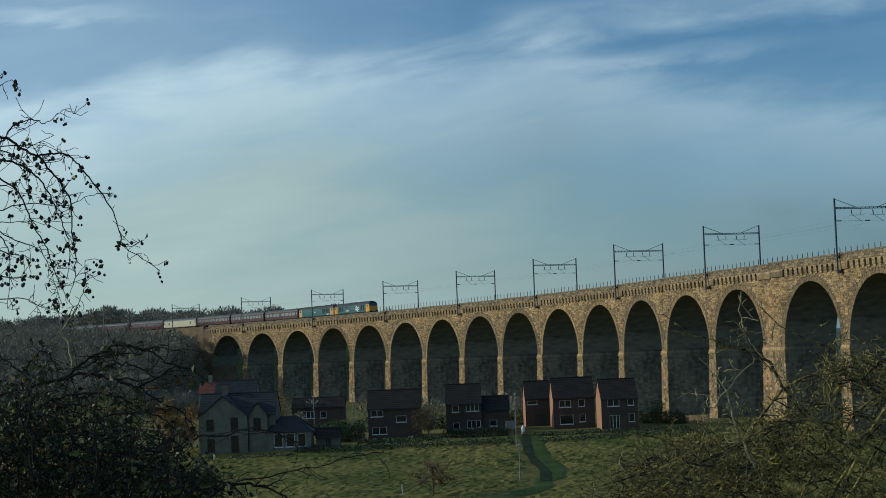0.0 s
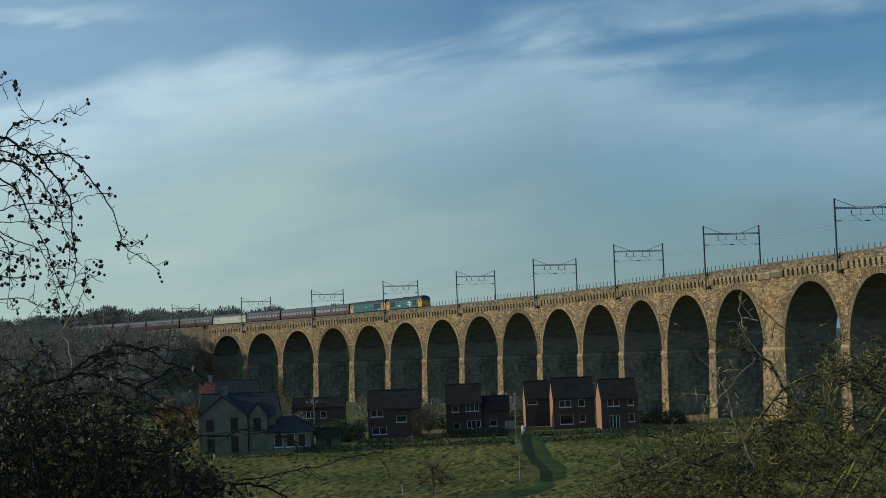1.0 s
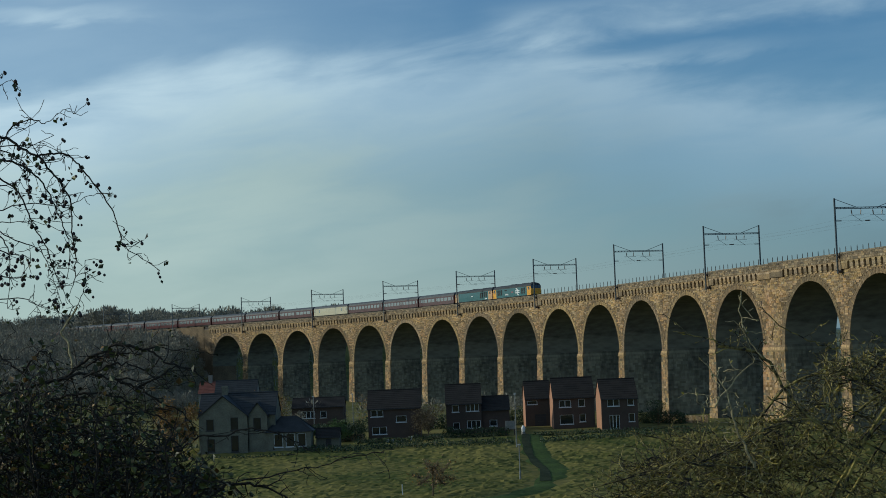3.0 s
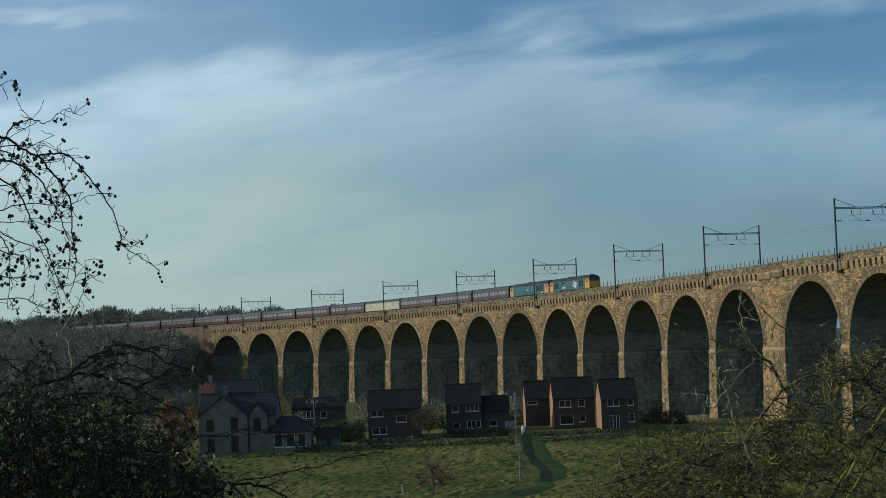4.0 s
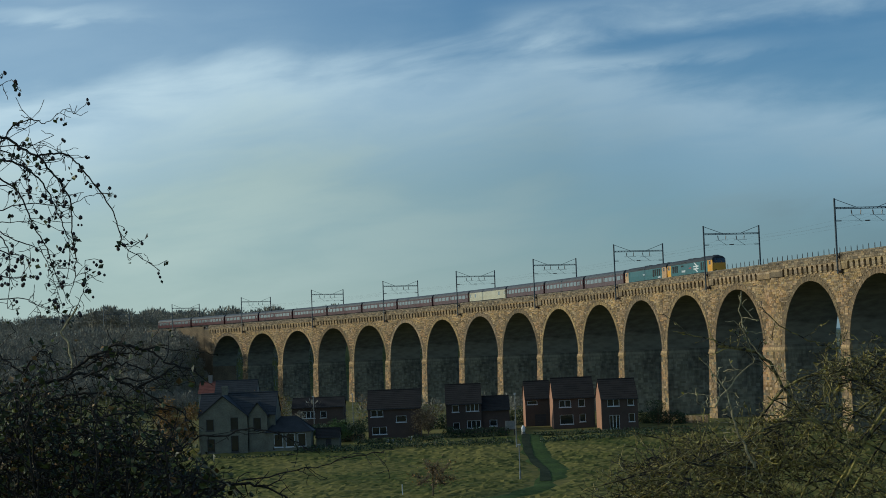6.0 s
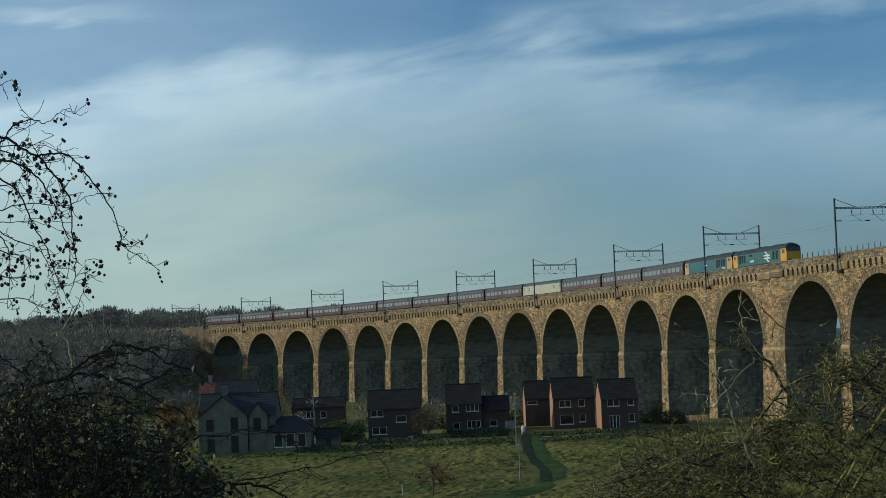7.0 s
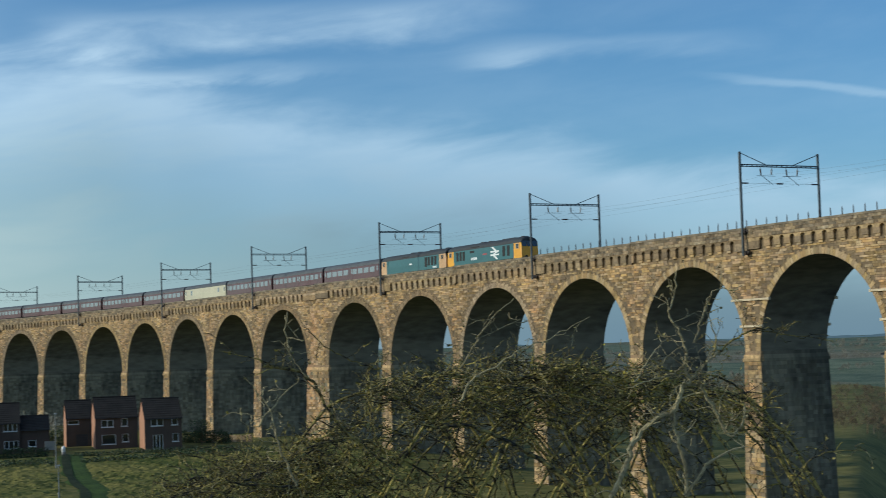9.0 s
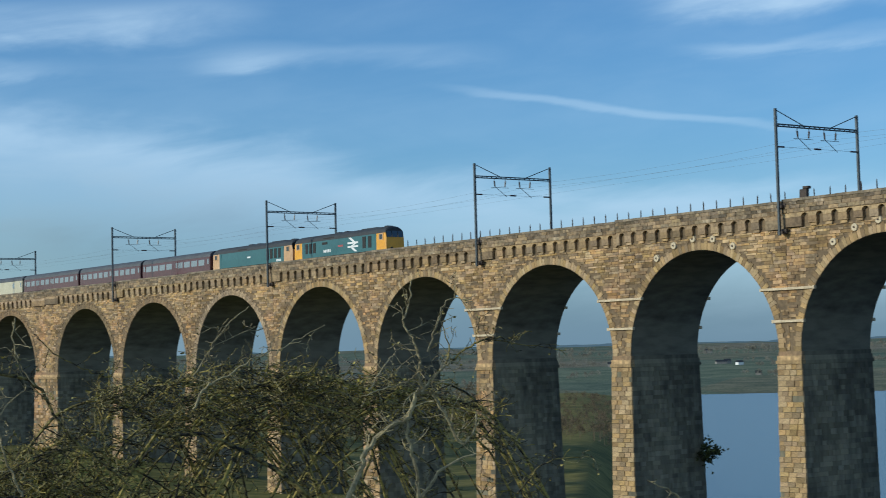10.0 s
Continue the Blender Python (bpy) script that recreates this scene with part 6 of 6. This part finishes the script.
def build_gardens():
    hedge("hedge", "dark garden hedge in front of brick houses", -1, 262, 9, 262, 1.7, 1.4, LEAF_GREEN, 1)
    hedge("hedge", "dark garden hedge in front of brick houses", 12.6, 259, 36, 258, 0.8, 1.6, LEAF_GREEN, 2)
    hedge("hedge", "tall clipped green hedge beside the stone house", -19.6, 262, -12.8, 262, 3.2, 2.6, LEAF_GREEN, 3)
    hedge("hedge", "rough green hedge behind gardens", -26, 284, -14, 284, 2.2, 2.0, LEAF_GREEN, 4)
    hedge("hedge", "rough green hedge behind gardens", -14, 290, 14, 296, 3.0, 2.5, LEAF_GREEN, 5)
    hedge("hedge", "rough dark hedge at the foot of the viaduct", 26, 288, 38, 276, 2.4, 2.5, LEAF_GREEN, 6)
    hedge("hedge", "low bramble hedge across the field edge", -38, 238, -22, 240, 0.6, 1.2, LEAF_GREEN, 7)
    hedge("hedge", "low bramble hedge below garden", -14, 256, -1, 258, 1.1, 2.0, LEAF_GREEN, 8)
    # two low dark leaf strips, added in place of the shadow below the gardens
    hedge("bramble_bank", "dark leafy band standing in for shade between gardens and field", -22, 244, 9.2, 247, 1.1, 5.0, LEAF_GREEN, 9)
    hedge("bramble_bank", "dark leafy band standing in for shade between gardens and field", 13.0, 247, 40, 250, 1.0, 5.0, LEAF_GREEN, 10)
    for i, (x, y, h, w, m, lab, n) in enumerate((
            (-30.5, 291, 6.5, 6.0, LEAF_GOLD, "garden tree with rusty brown autumn leaves", 2600), (-16.6, 259, 3.6, 3.4, LEAF_LUSH, "rounded lush green garden shrub beside a hedge", 2600),
            (-3.2, 262.5, 5.2, 5.0, RUSSET, "tall brownish shrub against a brick house", 2400), (-38.6, 246, 7.6, 6.4, LEAF_GOLD, "tree with golden brown autumn leaves", 7500),
            (-60, 262, 6.5, 5.5, LEAF_GOLD, "tree with golden brown autumn leaves", 4500), (-30, 300, 7.0, 6.0, LEAF_OLIVE, "olive-brown garden tree behind houses", 1500),
            (-12, 292, 6.0, 6.0, LEAF_GOLD, "garden tree with rusty brown autumn leaves", 900), (-36, 310, 7.0, 7.0, LEAF_GREEN, "dark evergreen garden tree", 2000),
            (33.5, 276, 4.0, 3.5, LEAF_GREEN, "dark shrub beside the end house", 1000), (7.5, 300, 5.5, 6.0, LEAF_OLIVE, "olive-brown garden tree behind houses", 1000),
            (-50, 262, 8.0, 7.0, LEAF_OLIVE, "olive-brown tree on the village edge", 1800))):
        leafy_tree("garden_tree" if h >= 4 else "garden_shrub", lab, x, y, h, w, m, 40 + i, n)
    leafy_tree("bare_shrub", "leafless brown shrub standing in the rough field", -2.0, 183, 4.0, 5.6, LEAF_GOLD, 91, 260, True)
    # rough tussocky grass over the field
    r = random.Random(5)
    V, Fc = [], []
    xs, ys = np.arange(-46, 62, 0.5), np.arange(158, 259, 0.55)
    keep = {}
    for j, y in enumerate(ys):
        px_line = float(np.interp(y, [165, 176, 184, 194, 208, 226, 245, 262], [-6, 3.0, 8.0, 10.6, 11.2, 10.5, 10.8, 11.5]))
        for i, x in enumerate(xs):
            if x < -0.21 * y or x > 0.25 * y:
                continue
            d = abs(x - px_line - 0.6)
            f = min(1.0, max(0.0, (d - 1.5) / 1.6)) * min(1.0, (y - 157) / 3) * min(1.0, (259.5 - y) / 5)
            n1 = noise.noise((x * 0.55, y * 0.9, 0.0)) + 0.6 * noise.noise((x * 1.3, y * 1.9, 4.0))
            n2 = noise.noise((x * 0.05, y * 0.06, 9.0))
            hgt = f * (0.14 + 0.34 * max(-0.42, n1) * (0.75 + 0.6 * n2) + r.uniform(-0.04, 0.07))
            keep[(i, j)] = len(V)
            V.append((x + r.uniform(-0.12, 0.12), y + r.uniform(-0.12, 0.12), ground_z(x, y) - 0.04 + hgt))
    for (i, j), a in keep.items():
        if (i + 1, j) in keep and (i, j + 1) in keep and (i + 1, j + 1) in keep:
            Fc.append((a, keep[(i + 1, j)], keep[(i + 1, j + 1)], keep[(i, j + 1)]))
    tagged(raw("meadow_grass", V, Fc, GRASS), "rough tussocky meadow of straw and green grass", "grass", kind="stuff")
    # shrub rooted on a pier above the water
    M = on_line(bay_s(19.5))
    t = thing("pier_shrub", "dark shrub growing out of a pier above the water", "shrub", m=M @ pose(1.6, WIDE - 0.3, -19.0))
    V, Fc = [], []
    for _ in range(420):
        u = r.random()
        p = Vector((1.5 * u + r.gauss(0, 0.1), r.gauss(0.4, 0.5), 0.25 + (1 - u) * r.gauss(0, 0.75)))
        leaf(V, Fc, p, r.uniform(0.2, 0.45), r)
    raw("foliage", V, Fc, LEAF_DARK, t)
    V, Fc = [], []
    for _ in range(10):
        strip(V, Fc, [Vector((-0.3, 0, -0.2)), Vector((abs(r.gauss(0.5, 0.4)), r.gauss(0.3, 0.5), r.gauss(0.1, 0.6)))], [0.05, 0.015], 4)
    raw("stems", V, Fc, DARKBARK, t)


def build_far_houses():
    for i, (az, rr, w, h, mat) in enumerate(((32.2, 1450, 5, 2.6, RENDER), (33.0, 1470, 9, 2.6, RENDER), (33.6, 1420, 5, 2.8, WHITE), (34.2, 1180, 4, 2.2, RENDER), (32.6, 2050, 9, 4, RENDER), (33.2, 1480, 5, 3, RENDER), (29.4, 1480, 6, 3, RENDER), (36.5, 1420, 8, 3, RENDER))):
        x, y = rr * math.sin(radians(az)), rr * math.cos(radians(az))
        t = thing("farmhouse", "small pale farm building far beyond the river", "house", "far farm buildings", m=pose(x, y, ground_z(x, y) - 0.6, 0, 0, -az + 15 * (i % 3)))
        part("wall", boxes((-w / 2, w / 2, -2.5, 2.5, 0, h)), mat, t)
        part("roof", prism(bmesh.new(), [(-2.8, h + 0.004), (2.8, h + 0.004), (0, h + 1.5)], -w / 2 - 0.3, w / 2 + 0.3), SLATE, t, m=pose(0, 0, 0, 0, 0, 90))


build_woods()
build_gardens()
build_far_houses()
build_right_bush()
build_left_tree()

# ---- stones of the viaduct: facing, arch rings, pier blocks ----
def stone_box(V, Fc, corners, out):
    """A proud block on four corners of a face; out: vector to its outer face."""
    b = len(V)
    c = sum(corners, Vector()) / 4
    V += corners
    V += [p.lerp(c, 0.03) + out for p in corners]
    Fc += [(b + 4, b + 5, b + 6, b + 7)] + [(b + i, b + (i + 1) % 4, b + 4 + (i + 1) % 4, b + 4 + i) for i in range(4)]


def build_stones():
    r = random.Random(21)
    arches = [o for o in bpy.data.objects if o.name.split(".")[0] == "arch"]
    piers = [o for o in bpy.data.objects if o.name.split(".")[0] == "pier"]
    arches.sort(key=lambda o: int(o.name.split(".")[1]) if "." in o.name else 0)
    piers.sort(key=lambda o: int(o.name.split(".")[1]) if "." in o.name else 0)
    q, spring, half = SPAN / 2, -SPAN / 2, PITCH / 2
    ring = q + 0.82
    # wedge stone of an arch ring, in two lengths
    n = 74
    wedges = []
    for depth in (0.66, 0.88):
        bm = bmesh.new()
        a = math.pi / n * 0.47
        o = [(-math.sin(a) * (q + 0.01), math.cos(a) * (q + 0.01)), (math.sin(a) * (q + 0.01), math.cos(a) * (q + 0.01)), (math.sin(a) * (q + depth), math.cos(a) * (q + depth)), (-math.sin(a) * (q + depth), math.cos(a) * (q + depth))]
        prism(bm, o, -0.06, 0.1)
        seed = part("voussoir", bm, PIECE)
        wedges.append(seed.data)
        bpy.data.objects.remove(seed)
    for k, arch in enumerate(arches):
        V, Fc = [], []
        # facing above the arch
        z = spring
        while z < 1.08:
            hgt = r.uniform(0.17, 0.33)
            top = min(z + hgt, 1.1)
            x = -half - r.uniform(0, 0.5) - (STOP / 2 if k == 14 else 0)
            end = half + (STOP / 2 if k == 13 else 0)
            while x < end:
                ln = r.uniform(0.35, 1.5)
                xa, xb = max(x, -half - (STOP / 2 if k == 14 else 0)) + 0.012, min(x + ln, end) - 0.012
                x += ln
                if xb - xa < 0.08:
                    continue
                keep = True
                for cx in (xa, xb):
                    for cz in (z, top):
                        if cx * cx + (cz - spring) ** 2 < (ring - 0.06) ** 2 and abs(cx) < ring:
                            keep = False
                if keep and r.random() < 0.97:
                    stone_box(V, Fc, [Vector((xa, 0, z + 0.01)), Vector((xb, 0, z + 0.01)), Vector((xb, 0, top - 0.01)), Vector((xa, 0, top - 0.01))], Vector((0, -r.uniform(0.015, 0.085), 0)))
            z += hgt
        tagged(raw("stone_facing", V, Fc, STONE, arch, "rough coursed sandstone blocks"), kind="stuff")
        # parapet stones
        V, Fc = [], []
        lo, hi = -half - (STOP / 2 if k == 14 else 0), half + (STOP / 2 if k == 13 else 0)
        for z0, z1 in ((2.33, 2.66), (2.66, 2.98), (2.98, 3.28)):
            x = lo
            while x < hi - 0.05:
                ln = min(r.uniform(0.5, 1.2), hi - x)
                stone_box(V, Fc, [Vector((x + 0.012, -0.38, z0 + 0.012)), Vector((x + ln - 0.012, -0.38, z0 + 0.012)), Vector((x + ln - 0.012, -0.38, z1 - 0.012)), Vector((x + 0.012, -0.38, z1 - 0.012))], Vector((0, -r.uniform(0.01, 0.07), 0)))
                x += ln
        tagged(raw("parapet_facing", V, Fc, SOOTY, arch, "soot-darkened parapet blocks"), kind="stuff")
        # arch ring
        if 17 <= k <= 22:
            for i in range(n):
                ob = new("voussoir", wedges[(i + k) % 2])
                ob.parent = arch
                ob.matrix_basis = pose(0, r.uniform(-0.015, 0.015), spring, 0, -90 + 180 * (i + 0.5) / n, 0)
        else:
            V, Fc = [], []
            for i in range(n):
                a0, a1 = math.pi * (i + 0.04) / n, math.pi * (i + 0.96) / n
                d = q + (0.66, 0.88)[i % 2]
                stone_box(V, Fc, [Vector((m * math.cos(a), 0, m * math.sin(a) + spring)) for a, m in ((a0, q + 0.01), (a0, d), (a1, d), (a1, q + 0.01))], Vector((0, -0.05 - r.uniform(0, 0.03), 0)))
            tagged(raw("arch_ring", V, Fc, PIECE, arch, "dressed sandstone arch ring"), kind="stuff")
    # a unit block for the piers that stand nearest
    V, Fc = [], []
    stone_box(V, Fc, [Vector((0, 0, 0)), Vector((1, 0, 0)), Vector((1, 0, 1)), Vector((0, 0, 1))], Vector((0, -1, 0)))
    seed = raw("block", V, Fc, PIECE)
    unit = seed.data
    bpy.data.objects.remove(seed)
    for k, pier in enumerate(piers):
        V, Fc, DV, DF = [], [], [], []
        wide = 2.55 + (STOP if k == 13 else 0)
        gz = ground_z(pier.matrix_basis.translation.x, pier.matrix_basis.translation.y)
        bot, topz = gz - 0.6 - pier.matrix_basis.translation.z, spring - 1.02
        full = gz - 1.5 - pier.matrix_basis.translation.z

        def at(u, z, face):
            f = (z - full) / (spring - 1.0 - full)
            w = wide / 2 + 0.45 - 0.33 * f
            o = 0.45 - 0.33 * f
            if face == 0:
                return Vector((u * w, -o, z))
            return Vector((w, -o + u * (WIDE + 2 * o), z))

        z = topz
        while z > bot:
            hgt = r.uniform(0.36, 0.52)
            for face, length in ((0, wide + 0.6), (1, WIDE)):
                u, first = (-1.0 if face == 0 else 0.0), True
                span = 2.0 if face == 0 else 1.0
                while u < 1.0:
                    du = r.uniform(0.5, 1.15) / length * span
                    u2 = min(u + du, 1.0)
                    if 1.0 - u2 < 0.2 / length * span:
                        u2 = 1.0
                    e = 0.012 / length * span
                    if r.random() < 0.97:
                        n_out = Vector((0, -1, 0)) if face == 0 else Vector((1, 0, 0))
                        if face == 0 and k in (19, 20):
                            p0, p1 = at(u + e, z - hgt + 0.012, 0), at(u2 - e, z - 0.012, 0)
                            ob = new("block", unit)
                            ob.parent = pier
                            ob.matrix_basis = Matrix.LocRotScale((p0.x, p0.y, p0.z), None, (p1.x - p0.x, r.uniform(0.03, 0.1), p1.z - p0.z))
                            u = u2
                            continue
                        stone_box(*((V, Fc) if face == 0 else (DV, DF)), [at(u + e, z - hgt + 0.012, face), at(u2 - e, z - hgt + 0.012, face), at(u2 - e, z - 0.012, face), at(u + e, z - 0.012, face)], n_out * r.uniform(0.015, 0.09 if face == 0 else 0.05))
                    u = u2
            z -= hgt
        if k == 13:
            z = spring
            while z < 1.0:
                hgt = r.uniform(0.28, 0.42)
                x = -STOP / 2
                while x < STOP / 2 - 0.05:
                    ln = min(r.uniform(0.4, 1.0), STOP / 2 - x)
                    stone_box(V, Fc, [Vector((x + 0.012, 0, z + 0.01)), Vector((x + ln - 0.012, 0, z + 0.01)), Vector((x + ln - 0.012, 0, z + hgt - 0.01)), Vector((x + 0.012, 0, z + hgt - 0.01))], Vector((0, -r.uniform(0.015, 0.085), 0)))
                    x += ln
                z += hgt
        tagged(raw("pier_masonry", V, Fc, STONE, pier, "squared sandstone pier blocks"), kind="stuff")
        tagged(raw("pier_side", DV, DF, SHADED_STONE, pier, "stained blocks of the pier's side, shade put into their colour"), kind="stuff")


build_stones()



# ---- what moves: the train runs across the viaduct ----
def motions():
    ts = [0, 2.5, 4.5, 5.5, 7.5, 9.0, 10.0]
    ss = [77.6, 153.0, 213.4, 243.2, 301.5, 345.9, 375.5]
    for g, back in TRAIN:
        rows = []
        for i in range(21):
            t = i * 0.5
            s = float(np.interp(t, ts, ss)) - 0.5 - back
            p, q = on_line(s - 6.8, 6.0, RAIL).translation, on_line(s + 6.8, 6.0, RAIL).translation
            d = q - p
            rows.append((t, Matrix.Translation((p + q) / 2) @ Matrix.Rotation(math.atan2(d.y, d.x), 4, "Z")
                         @ Matrix.Rotation(-math.atan2(d.z, math.hypot(d.x, d.y)), 4, "Y")))
        walk(g, rows)


motions()
